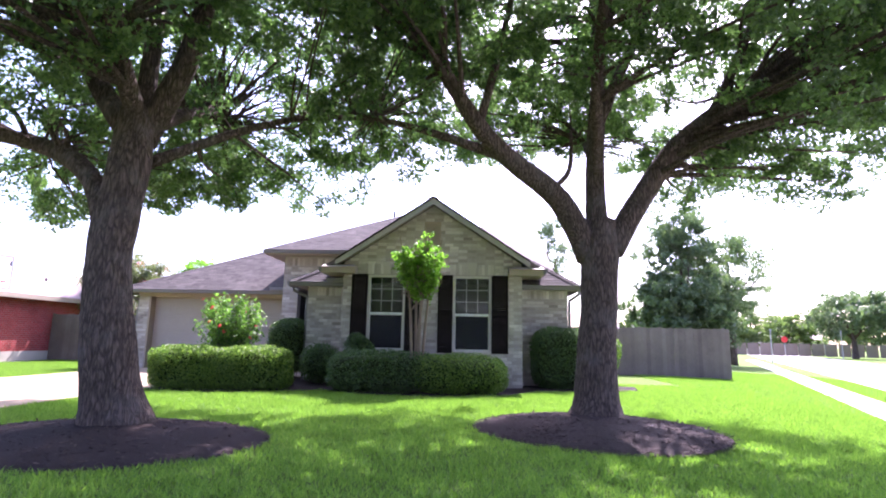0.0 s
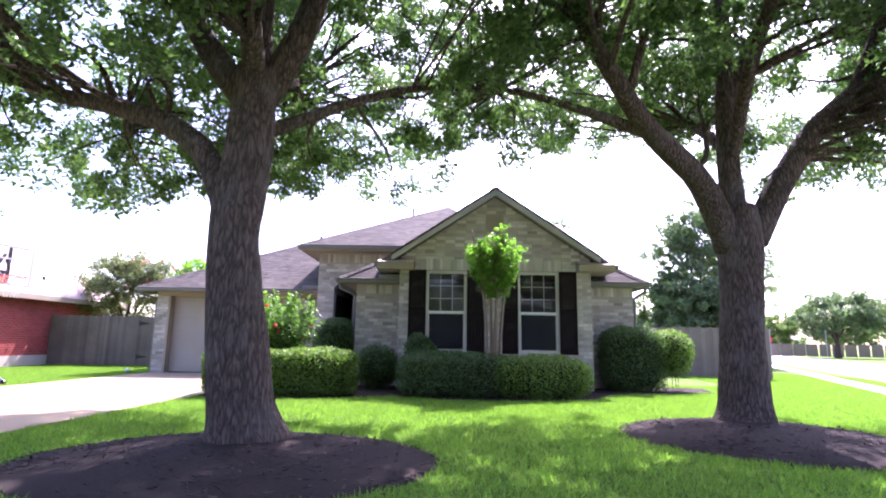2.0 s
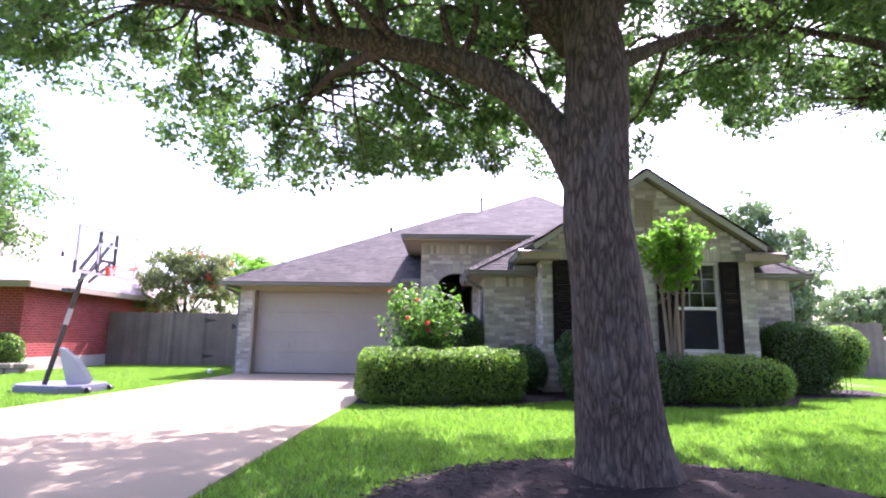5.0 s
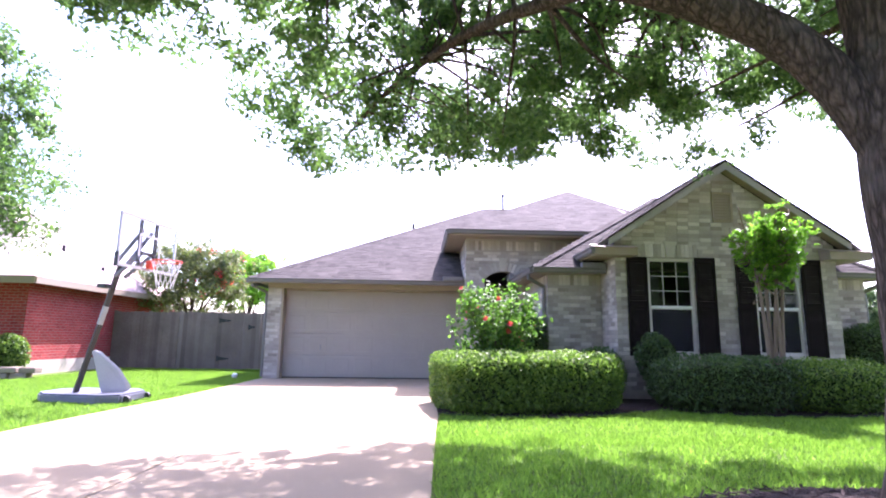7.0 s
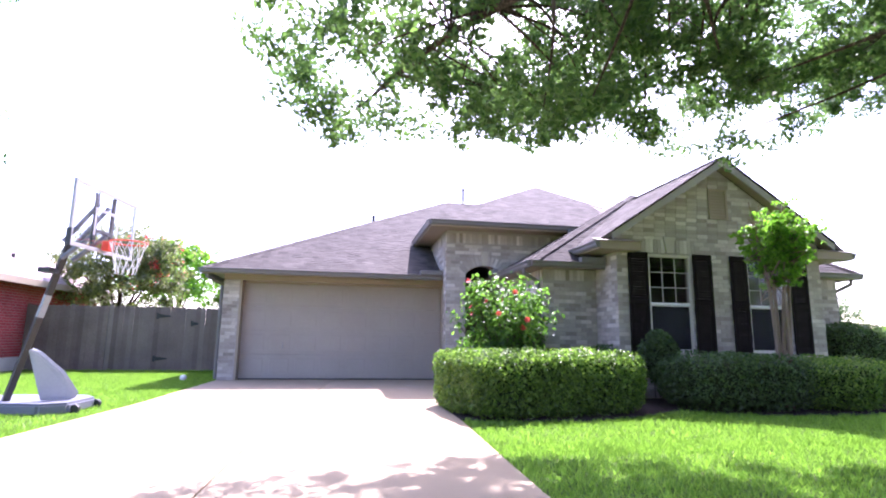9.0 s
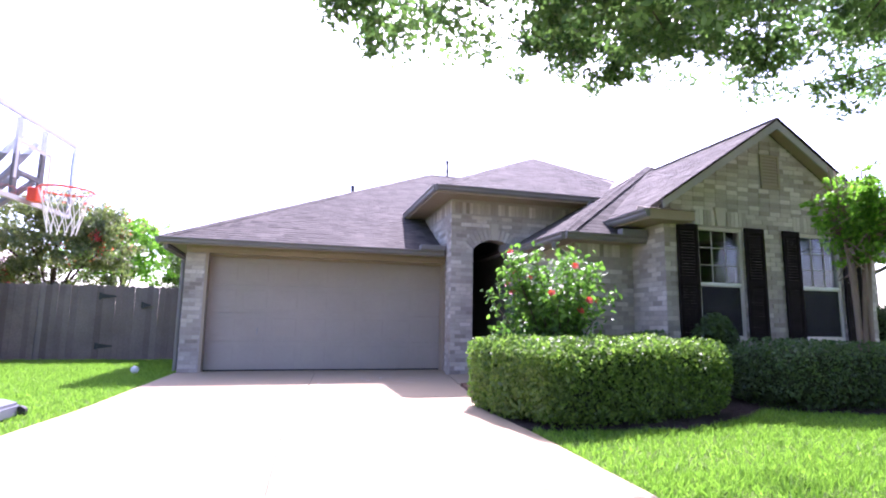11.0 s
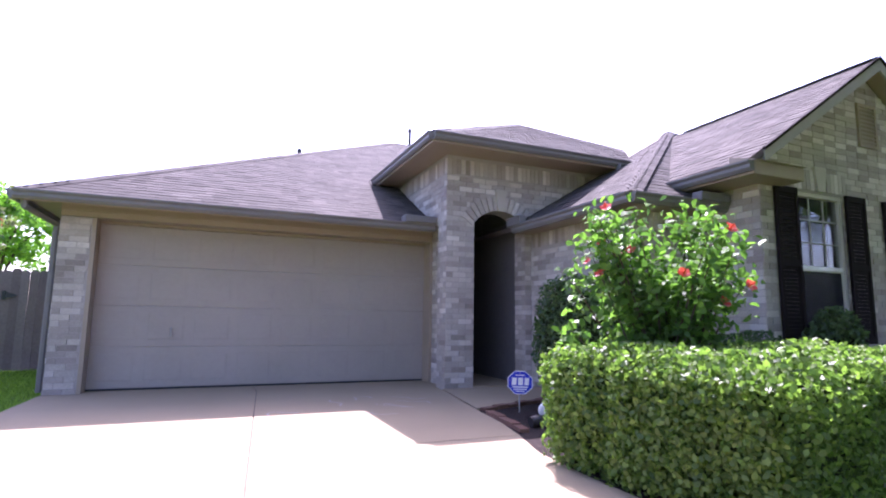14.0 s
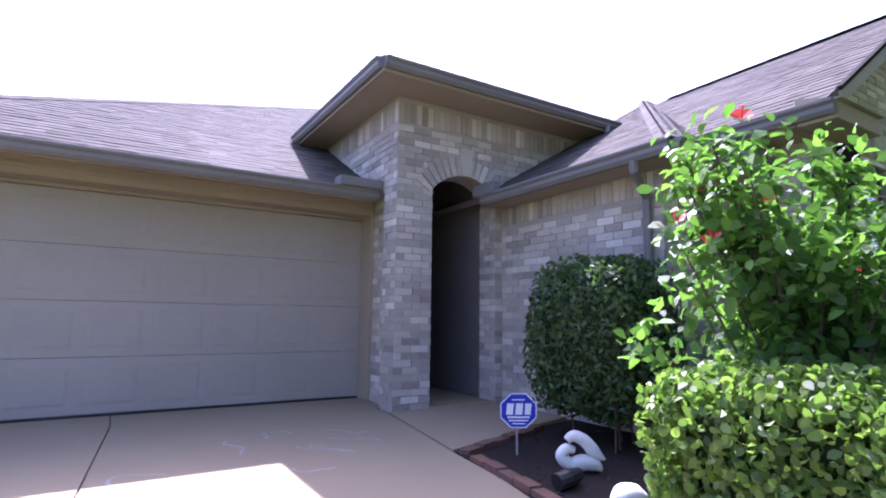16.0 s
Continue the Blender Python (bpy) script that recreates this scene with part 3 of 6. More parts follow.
lay(tower_w, (TX0, TY, 0), (1, 0, 0), (0, -1, 0), 0.03, 3.24, tower_spans, True, None, rngb, (3.26, 3.49))
jb = Boxes()
lay(tower_w, (TX0, TY, 0), (0, 1, 0), (-1, 0, 0), 0.03, 3.24, lambda v: [(0, 0.3 if v < 2.52 else 2.9)], False, jb, rngb, (3.26, 3.49))
lay(tower_w, (AX1, TY, 0), (0, 1, 0), (-1, 0, 0), 0.03, 2.5, lambda v: [(0.0, 0.3)], False, jb, rngb)
ang0 = math.asin(AHALF / AR)
nv = 15
for i in range(nv):       # arch ring
    t = -ang0 * 1.12 + 2.24 * ang0 * (i + 0.5) / nv
    if abs(t) < 0.11:
        continue
    d = Vector((math.sin(t), 0, math.cos(t)))
    s = Vector((math.cos(t), 0, -math.sin(t)))
    p = Vector((AC, TY + 0.01, ATOP - AR)) + d * (AR + 0.005)
    wv = 2.24 * ang0 / nv * AR - 0.012
    jb.add(p - s * wv / 2, s * wv, d * 0.22, Vector((0, -0.032, 0)))
jb.make("bricks", M_BRICK, tower_w)
part("keystone", prism(bmesh.new(), [(AC - 0.06, TY + 0.01, ATOP - 0.01), (AC + 0.06, TY + 0.01, ATOP - 0.01), (AC + 0.1, TY + 0.01, ATOP + 0.33), (AC - 0.1, TY + 0.01, ATOP + 0.33)], (0, -0.065, 0)), M_STONE, tower_w, "pale cast stone keystone")

# porch behind the arch: wall and ceiling colours darkened to carry its shade
porch = wall_thing("wall_porch", "porch walls behind the arch, deep shade put into their colour", (AC, 18, 0))
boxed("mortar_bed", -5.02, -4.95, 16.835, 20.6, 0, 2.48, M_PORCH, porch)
boxed("mortar_bed", -3.79, -3.4, 16.85, 20.6, 0, 3.3, M_PORCHWALL, porch, "porch side wall with weaker shade put into its colour")
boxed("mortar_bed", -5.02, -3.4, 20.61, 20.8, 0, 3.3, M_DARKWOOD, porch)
tagged(boxed("ceiling", -4.94, -3.81, 16.84, 20.59, 2.9, 3.0, M_PORCH), "porch ceiling, deep shade put into its colour", "ceiling", kind="structure")
door = thing("door_1", (AC, 20.57, 0.05), "dark stained wooden front door in the shaded porch", "door", kind="structure")
boxed("leaf", -4.75, -3.83, 20.52, 20.57, 0.06, 2.45, M_DARKWOOD, door, bevel=0.004)
for x0, x1 in ((-4.87, -4.76), (-3.82, -3.71)):
    boxed("jamb", x0, x1, 20.5, 20.59, 0.06, 2.56, M_DARKWOOD, door)
boxed("lintel", -4.76, -3.82, 20.5, 20.59, 2.46, 2.56, M_DARKWOOD, door)
for z0, z1 in ((0.2, 0.95), (1.1, 2.2)):
    for x0, x1 in ((-4.65, -4.34), (-4.24, -3.93)):
        boxed("panel", x0, x1, 20.50, 20.53, z0, z1, M_DARKWOOD, door, bevel=0.012)
boxed("door_handle", -4.70, -4.66, 20.46, 20.53, 0.95, 1.15, M_BLACK, door, "black lever handle", 0.008)

# garage front
DY, DX0, DX1, DTOP = 17.69, -9.87, -5.03, 2.27
CY = 17.42
CX0 = -10.22
gar = wall_thing("wall_garage", "grey-tan tumbled brick garage front with a wide door opening", (-8, CY, 0))
boxed("mortar_bed", CX0, DX0, CY, CY + 0.35, 0, 2.30, M_MORTAR, gar)
boxed("mortar_bed", DX1, -5.021, TY + 0.305, 17.72, 0, 2.48, M_MORTAR, gar)
jb = Boxes()
lay(gar, (CX0, CY, 0), (1, 0, 0), (0, -1, 0), 0.02, 2.28, lambda v: [(0, 0.34)], True, jb, rngb)
lay(gar, (CX0, CY, 0), (0, 1, 0), (-1, 0, 0), 0.02, 2.3, lambda v: [(0, 4.2)], False, jb, rngb)
lay(gar, (DX1, TY + 0.31, 0), (0, 1, 0), (-1, 0, 0), 0.03, 2.46, lambda v: [(0, 0.56)], False, jb, rngb)
jb.make("bricks", M_BRICK, gar)
boxed("mortar_bed", CX0, CX0 + 0.2, CY + 0.352, 30, 0, 2.45, M_MORTAR, gar)
boxed("frieze_board", CX0, DX1 - 0.02, CY - 0.02, CY + 0.3, 2.305, 2.48, M_TRIM, gar, "taupe painted frieze board")
boxed("frieze_moulding", CX0, DX1 - 0.02, CY - 0.05, CY - 0.021, 2.37, 2.405, M_TRIM, gar)
for x0, x1 in ((DX0 + 0.002, DX0 + 0.05), (DX1 - 0.05, DX1 - 0.002)):
    boxed("jamb_trim", x0, x1, CY - 0.012, DY + 0.02, 0.026, 2.303, M_TRIM, gar, "taupe painted jamb")
boxed("head_trim", DX0 + 0.051, DX1 - 0.051, DY - 0.03, DY + 0.02, DTOP, 2.303, M_TRIM, gar, "taupe painted door head")
gdoor = thing("garage_door", ((DX0 + DX1) / 2, DY, 0.03), "taupe panelled sectional garage door, closed", "garage door")
sec_h = (DTOP - 0.055) / 4
for r in range(4):
    z0 = 0.05 + r * sec_h
    sec = boxed("section", DX0 + 0.052, DX1 - 0.052, DY, DY + 0.045, z0 + 0.0015, z0 + sec_h - 0.0015, M_GARAGE, gdoor, bevel=0.0025)
    pw = (DX1 - DX0 - 0.104) / 8
    for c in range(8):
        x0 = DX0 + 0.052 + c * pw
        bm = bmesh.new()
        a = [(x0 + 0.06, DY - 0.001, z0 + 0.09), (x0 + pw - 0.06, DY - 0.001, z0 + 0.09), (x0 + pw - 0.06, DY - 0.001, z0 + sec_h - 0.09), (x0 + 0.06, DY - 0.001, z0 + sec_h - 0.09)]
        cen = Vector((x0 + pw / 2, DY - 0.005, z0 + sec_h / 2))
        b = [tuple(cen + (Vector(p) - cen) * 0.88) for p in a]
        b = [(x, DY - 0.005, z) for x, y, z in b]
        va, vb = [bm.verts.new(p) for p in a], [bm.verts.new(p) for p in b]
        bm.faces.new(vb)
        for i in range(4):
            bm.faces.new((va[i], va[(i + 1) % 4], vb[(i + 1) % 4], vb[i]))
        pan = part("panel", bm, M_GARAGE, gdoor)
boxed("bottom_seal", DX0 + 0.052, DX1 - 0.052, DY - 0.006, DY + 0.04, 0.026, 0.05, M_BLACK, gdoor, "black rubber seal")
bm = bmesh.new()
tube(bm, [(-8.86, DY - 0.002, 0.86), (-8.86, DY - 0.05, 0.86), (-8.86, DY - 0.05, 0.78), (-8.86, DY - 0.05, 0.74)], [0.012, 0.012, 0.012, 0.009])
part("handle", bm, M_POLE, gdoor, "small steel lift handle")

# closing walls behind
back = wall_thing("wall_back", "plain closing walls at the back of the house", (-4, 30, 0))
boxed("mortar_bed", -10.13, 3.02, 30.0, 30.2, 0, 2.4, M_MORTAR, back)
boxed("mortar_bed", 2.82, 3.02, 22.01, 29.99, 0, 2.4, M_MORTAR, back)

# ---- roofs ----
SHINGLE_ME = None


def roof_plane(roof, outline, rows=None, singles=None, course=0.128, thick=0.07, seed=1, area=None):
    """A sloping slab with shingle courses. The outline starts with the eave's two ends. rows: how far up (metres) shingles are laid as pieces."""
    P = [Vector(p) for p in outline]
    U = (P[1] - P[0]).normalized()
    Nn = U.cross(P[2] - P[0]).normalized()
    if Nn.z < 0:
        Nn = -Nn
    V = Nn.cross(U).normalized()
    if V.z < 0:
        V = -V
    bm = prism(bmesh.new(), [p - Nn * 0.004 for p in P], -Nn * thick)
    part("deck", bm, M_ROOFBASE, roof)
    uv = [((p - P[0]).dot(U), (p - P[0]).dot(V)) for p in P]
    vmax = max(v for _, v in uv)
    if rows is not None:
        vmax = min(vmax, rows)
    rng = np.random.default_rng(seed)
    joined = Boxes()
    v = -0.02
    while v < vmax - 0.02:
        vm = v + 0.06
        xs = []
        for (a0, b0), (a1, b1) in zip(uv, uv[1:] + uv[:1]):
            if (b0 <= vm) != (b1 <= vm):
                xs.append(a0 + (a1 - a0) * (vm - b0) / (b1 - b0))
        xs.sort()
        for lo, hi in zip(xs[::2], xs[1::2]):
            if area:
                lo, hi = max(lo, area[0]), min(hi, area[1])
            x = lo - rng.uniform(0, 0.25)
            while x < hi - 0.02:
                w = rng.uniform(0.11, 0.30)
                a, b = max(x, lo), min(x + w - 0.0012, hi)
                if b - a > 0.02:
                    h = 0.0065 + rng.uniform(0, 0.0035)
                    top = v + course + 0.03 if v + course < vmax else v + course
                    o = P[0] + U * a + V * v
                    if singles and singles(a, v):
                        ob = new("shingle", SHINGLE_ME)
                        m3 = Matrix((U * (b - a), V * (top - v) - Nn * 0.006, Nn * h)).transposed().to_4x4()
                        m3.translation = o
                        ob.parent = roof
                        ob.matrix_parent_inverse = roof.matrix_world.inverted()
                        ob.matrix_basis = m3
                    else:
                        joined.add(o, U * (b - a), V * (top - v) - Nn * 0.006, Nn * h)
                x += w
        v += course
    if joined.v:
        joined.make("shingles", M_SHINGLE, roof)


bm = box(bmesh.new(), 0, 1, 0, 1, 0, 1)
SHINGLE_ME = bpy.data.meshes.new("shingle")
bm.to_mesh(SHINGLE_ME)
bm.free()
SHINGLE_ME.materials.append(M_SHINGLE_OB)


def ridge_caps(roof, p0, p1, step=0.2):
    a, b = Vector(p0), Vector(p1)
    d = (b - a).normalized()
    side = d.cross(Vector((0, 0, 1))).normalized()
    up = side.cross(d).normalized()
    if up.z < 0:
        up = -up
    bx = Boxes()
    n = int((b - a).length / step)
    for i in range(n):
        o = a + d * (i * step) + up * (0.014 + 0.002 * (i % 2))
        for s in (-1, 1):
            bx.add(o, d * (step + 0.02), side * s * 0.12 - up * 0.05, up * 0.008)
    bx.make("ridge_caps", M_SHINGLE, roof)


def gutter(roof, p0, p1, out, material=None):
    """A gutter with a shaped front along an eave, and the soffit's fascia behind it."""
    a, b, o = Vector(p0), Vector(p1), Vector(out)
    prof = [(0.0, 0.0), (0.06, 0.0), (0.085, 0.035), (0.085, 0.07), (0.11, 0.095), (0.11, 0.115), (0.0, 0.115)]
    bm = prism(bmesh.new(), [a + o * (x - 0.02) + Vector((0, 0, z - 0.12)) for x, z in prof], b - a)
    part("gutter", bm, material or M_GUTTER, roof, "grey painted metal gutter")


def soffit(roof, x0, x1, y0, y1, z):
    boxed("soffit", x0, x1, y0, y1, z - 0.02, z, M_TRIM, roof, "taupe painted soffit")


def downspout(roof, top, wall, foot_z):
    t, w = Vector(top), Vector(wall)
    bm = bmesh.new()
    tube(bm, [t, t - Vector((0, 0, 0.08)), w + Vector((0, 0, -0.0)), w - Vector((0, 0, 0.12)), (w.x, w.y, foot_z)], [0.04] * 5, 8)
    part("downspout", bm, M_GUTTER, roof, "grey painted downspout")


# main roof over the garage
GE = 2.52
EX0, EY0, RR = -10.62, 16.98, 6.75
PM = 0.53
ridge = GE + PM * RR
roof_m = thing("roof_main", (-6, 20, 2.45), "mauve-brown asphalt shingle hip roof over the garage", "roof", kind="structure")
apex = (EX0 + RR, EY0 + RR, ridge)
roof_plane(roof_m, [(EX0, EY0, GE), (-5.19, EY0, GE), (-5.19, 18.4, GE + PM * 1.42), (3.4, 18.4, GE + PM * 1.42), (3.4, EY0 + RR, ridge), apex], area=(0, 7.8), seed=3,
           singles=lambda a, v: a > 3.4 and v < 1.6 and a < 5.2)
roof_plane(roof_m, [(EX0, EY0 + 2 * RR, GE), (EX0, EY0, GE), apex], seed=4, rows=0.5)
roof_plane(roof_m, [(3.4, EY0 + 2 * RR, GE), (EX0, EY0 + 2 * RR, GE), apex, (3.4, EY0 + RR, ridge)], rows=0.0, seed=5)
ridge_caps(roof_m, (EX0, EY0, GE), apex)
ridge_caps(roof_m, apex, (0.0, EY0 + RR, ridge))
gutter(roof_m, (EX0, EY0, GE), (-5.20, EY0, GE), (0, -1, 0))
gutter(roof_m, (EX0, EY0 + 10, GE), (EX0, EY0, GE), (-1, 0, 0))
soffit(roof_m, EX0 + 0.02, -5.19, EY0 + 0.01, CY + 0.0, 2.49)
soffit(roof_m, EX0 + 0.02, CX0, CY + 0.001, 30, 2.49)
boxed("fascia", EX0, -5.195, EY0, EY0 + 0.02, 2.39, 2.51, M_TRIM, roof_m, "taupe fascia board")
boxed("gutter_end", -5.72, -5.20, EY0 - 0.14, EY0 + 0.06, GE - 0.01, GE + 0.10, M_GUTTER, roof_m, "grey metal gutter end guard", 0.01)
downspout(roof_m, (EX0 + 0.1, EY0 + 0.05, 2.41), (CX0 - 0.07, CY + 0.12, 2.2), 0.05)

# raised roof over the entry
TE, TEX, TEY = 3.68, -5.62, 16.0
peak_t = (-1.44, TEY + 4.61, TE + 0.5 * 4.61)
roof_t = thing("roof_entry", (-4, 18, 3.6), "mauve-brown asphalt shingle hip roof over the raised entry", "roof", kind="structure")
roof_plane(roof_t, [(TEX, TEY, TE), (0.6, TEY, TE), peak_t], seed=6, area=(0, 5.0))
roof_plane(roof_t, [(TEX, 24.0, TE), (TEX, TEY, TE), peak_t, (peak_t[0], 24.0, peak_t[2])], seed=7)
roof_plane(roof_t, [(0.6, TEY, TE), (3.0, 24.0, 3.4), (peak_t[0], 24.0, peak_t[2]), peak_t], rows=0.0, seed=8)
ridge_caps(roof_t, (TEX, TEY, TE), peak_t)
ridge_caps(roof_t, peak_t, (0.6, TEY, TE))
gutter(roof_t, (TEX, TEY, TE), (-2.0, TEY, TE), (0, -1, 0))
gutter(roof_t, (TEX, 19.0, TE), (TEX, TEY, TE), (-1, 0, 0))
soffit(roof_t, TEX + 0.02, 0.3, TEY + 0.01, TY + 0.02, TTOP + 0.02)
soffit(roof_t, TEX + 0.02, TX0 + 0.02, TY + 0.021, 19.4, TTOP + 0.02)
boxed("fascia", TEX, -1.8, TEY, TEY + 0.02, 3.53, 3.66, M_TRIM, roof_t, "taupe fascia board")
boxed("fascia", TEX, TEX + 0.02, TEY + 0.021, 19.2, 3.53, 3.66, M_TRIM, roof_t, "taupe fascia board")
bm = bmesh.new()
tube(bm, [(-2.34, TEY - 0.03, 3.6), (-2.36, TEY - 0.05, 3.5), (-2.42, TEY - 0.1, 3.36)], [0.04] * 3, 8)
part("downspout", bm, M_GUTTER, roof_t, "grey painted downspout stub")

# hip roof over the front wing
WE, WEX0, WEX1, WEY = 2.50, -4.06, 3.27, 13.84
wc = -0.06
hw = 3.25
wr = 4.87
roof_w = thing("roof_wing", (-0.4, 16, 2.5), "mauve-brown asphalt shingle hip roof over the front wing", "roof", kind="structure")
roof_plane(roof_w, [(WEX0, WEY, WE), (WEX1, WEY, WE), (wc, WEY + hw, wr)], seed=9)
roof_plane(roof_w, [(WEX0, 18.6, WE), (WEX0, WEY, WE), (wc, WEY + hw, wr), (wc, 18.6, wr)], seed=10, area=(1.9, 9))
roof_plane(roof_w, [(WEX1, WEY, WE), (WEX1, 24.0, WE), (wc, 24.0, wr), (wc, WEY + hw, wr)], seed=11, rows=2.5)
ridge_caps(roof_w, (WEX0, WEY, WE), (wc, WEY + hw, wr))
ridge_caps(roof_w, (WEX1, WEY, WE), (wc, WEY + hw, wr))
gutter(roof_w, (WEX0, 16.4, WE), (WEX0, WEY, WE), (-1, 0, 0))
gutter(roof_w, (WEX0, WEY, WE), (GX0 - 0.02, WEY, WE), (0, -1, 0))
gutter(roof_w, (GX1 + 0.02, WEY, WE), (WEX1, WEY, WE), (0, -1, 0))
gutter(roof_w, (WEX1, WEY, WE), (WEX1, 22, WE), (1, 0, 0))
soffit(roof_w, WEX0 + 0.02, GX0 - 0.03, WEY + 0.01, WY + 0.02, wing_top)
soffit(roof_w, WEX0 + 0.02, WLX + 0.02, WY + 0.021, 16.5, wing_top)
soffit(roof_w, GX1 + 0.03, WEX1 - 0.02, WEY + 0.01, WY + 0.02, wing_top)
boxed("gutter_end", WEX0 - 0.10, WEX0 + 0.02, 16.1, 16.5, WE - 0.02, WE + 0.12, M_GUTTER, roof_w, "grey metal gutter end guard", 0.01)
boxed("gutter_end", -3.1, -2.62, WEY - 0.13, WEY + 0.02, WE - 0.02, WE + 0.09, M_GUTTER, roof_w, "grey metal gutter end guard", 0.01)
downspout(roof_w, (WEX0 - 0.02, 14.2, 2.39), (WLX - 0.06, 14.34, 2.15), 0.02)
downspout(roof_w, (WEX1 + 0.02, 14.1, 2.39), (WRX + 0.06, 14.3, 2.15), 0.02)

# gable roof over the window bay
GEX0, GEX1, GEY = -3.06, 2.27, 13.16
gez = GZ - PITCH * (GC - GEX0)
roof_g = thing("roof_gable", (GC, 14, 2.8), "mauve-brown asphalt shingle gable roof with pale rake boards", "roof", kind="structure")
roof_plane(roof_g, [(GEX0, 17.4, gez), (GEX0, GEY, gez), (GC, GEY, GZ), (GC, 17.4, GZ)], seed=12)
roof_plane(roof_g, [(GEX1, GEY, gez), (GEX1, 17.4, gez), (GC, 17.4, GZ), (GC, GEY, GZ)], seed=13)
ridge_caps(roof_g, (GC, GEY, GZ), (GC, 16.5, GZ))
for s in (-1, 1):           # rake boards, running from the ridge down to the returns
    xe = GC + s * 2.36
    ze = GZ - PITCH * 2.36
    bm = prism(bmesh.new(), [(GC, GEY - 0.012, GZ - 0.03), (xe, GEY - 0.012, ze - 0.03), (xe, GEY - 0.012, ze - 0.16), (GC, GEY - 0.012, GZ - 0.18)], (0, 0.03, 0))
    part("rake_board", bm, M_RAKE, roof_g, "pale painted rake board")
    bm = prism(bmesh.new(), [(GC, GEY - 0.035, GZ + 0.012), (xe, GEY - 0.035, ze + 0.012), (xe, GEY - 0.035, ze - 0.028), (GC, GEY - 0.035, GZ - 0.028)], (0, 0.05, 0))
    part("drip_edge", bm, M_SHUTTER, roof_g, "dark drip edge")
    bm = prism(bmesh.new(), [(GC, GEY + 0.018, GZ - 0.12), (xe, GEY + 0.018, ze - 0.12), (xe, GEY + 0.018, ze - 0.14), (GC, GEY + 0.018, GZ - 0.14)], (0, 0.21, 0))
    part("rake_soffit", bm, M_TRIM, roof_g, "taupe rake soffit")
    x0, x1 = (GEX0, GEX0 + 0.82) if s < 0 else (GEX1 - 0.82, GEX1)
    # boxed eave return with a small sloped cap
    boxed("eave_return", x0, x1, GEY - 0.10, GY - 0.02, gez - 0.15, gez + 0.0, M_TRIM, roof_g, "taupe boxed eave return", 0.006)
    bm = prism(bmesh.new(), [(x0, GEY - 0.14, gez + 0.003), (x0, GY - 0.02, gez + 0.003), (x0, GY - 0.02, gez + 0.10)], (x1 - x0, 0, 0))
    part("return_cap", bm, M_TRIM, roof_g)
    xg = GEX0 if s < 0 else GEX1
    gutter(roof_g, (xg, 14.3, gez), (xg, GEY - 0.1, gez), (s, 0, 0))
    xa, xb = (GEX0 + 0.01, GX0) if s < 0 else (GX1, GEX1 - 0.01)
    soffit(roof_g, xa, xb, GY + 0.0, WY + 0.1, gez - 0.12)
pipe = thing("vent_pipe", (-3.0, 24.6, 5.0), "dark metal plumbing vent pipe on the roof", "pipe")
bm = bmesh.new()
tube(bm, [(-3.0, 24.6, 5.1), (-3.0, 24.6, 6.92)], [0.05, 0.05], 12)
part("pipe", bm, M_BLACK, pipe)
bm = bmesh.new()
tube(bm, [(-3.0, 24.6, 6.84), (-3.0, 24.6, 6.94)], [0.065, 0.065], 12)
part("collar", bm, M_BLACK, pipe)
pipe2 = thing("vent_pipe", (-6.6, 22.6, 4.0), "short dark roof vent", "pipe")
bm = bmesh.new()
tube(bm, [(-6.6, 22.6, 4.0), (-6.6, 22.6, 5.2)], [0.05, 0.06], 12)
part("pipe", bm, M_BLACK, pipe2)

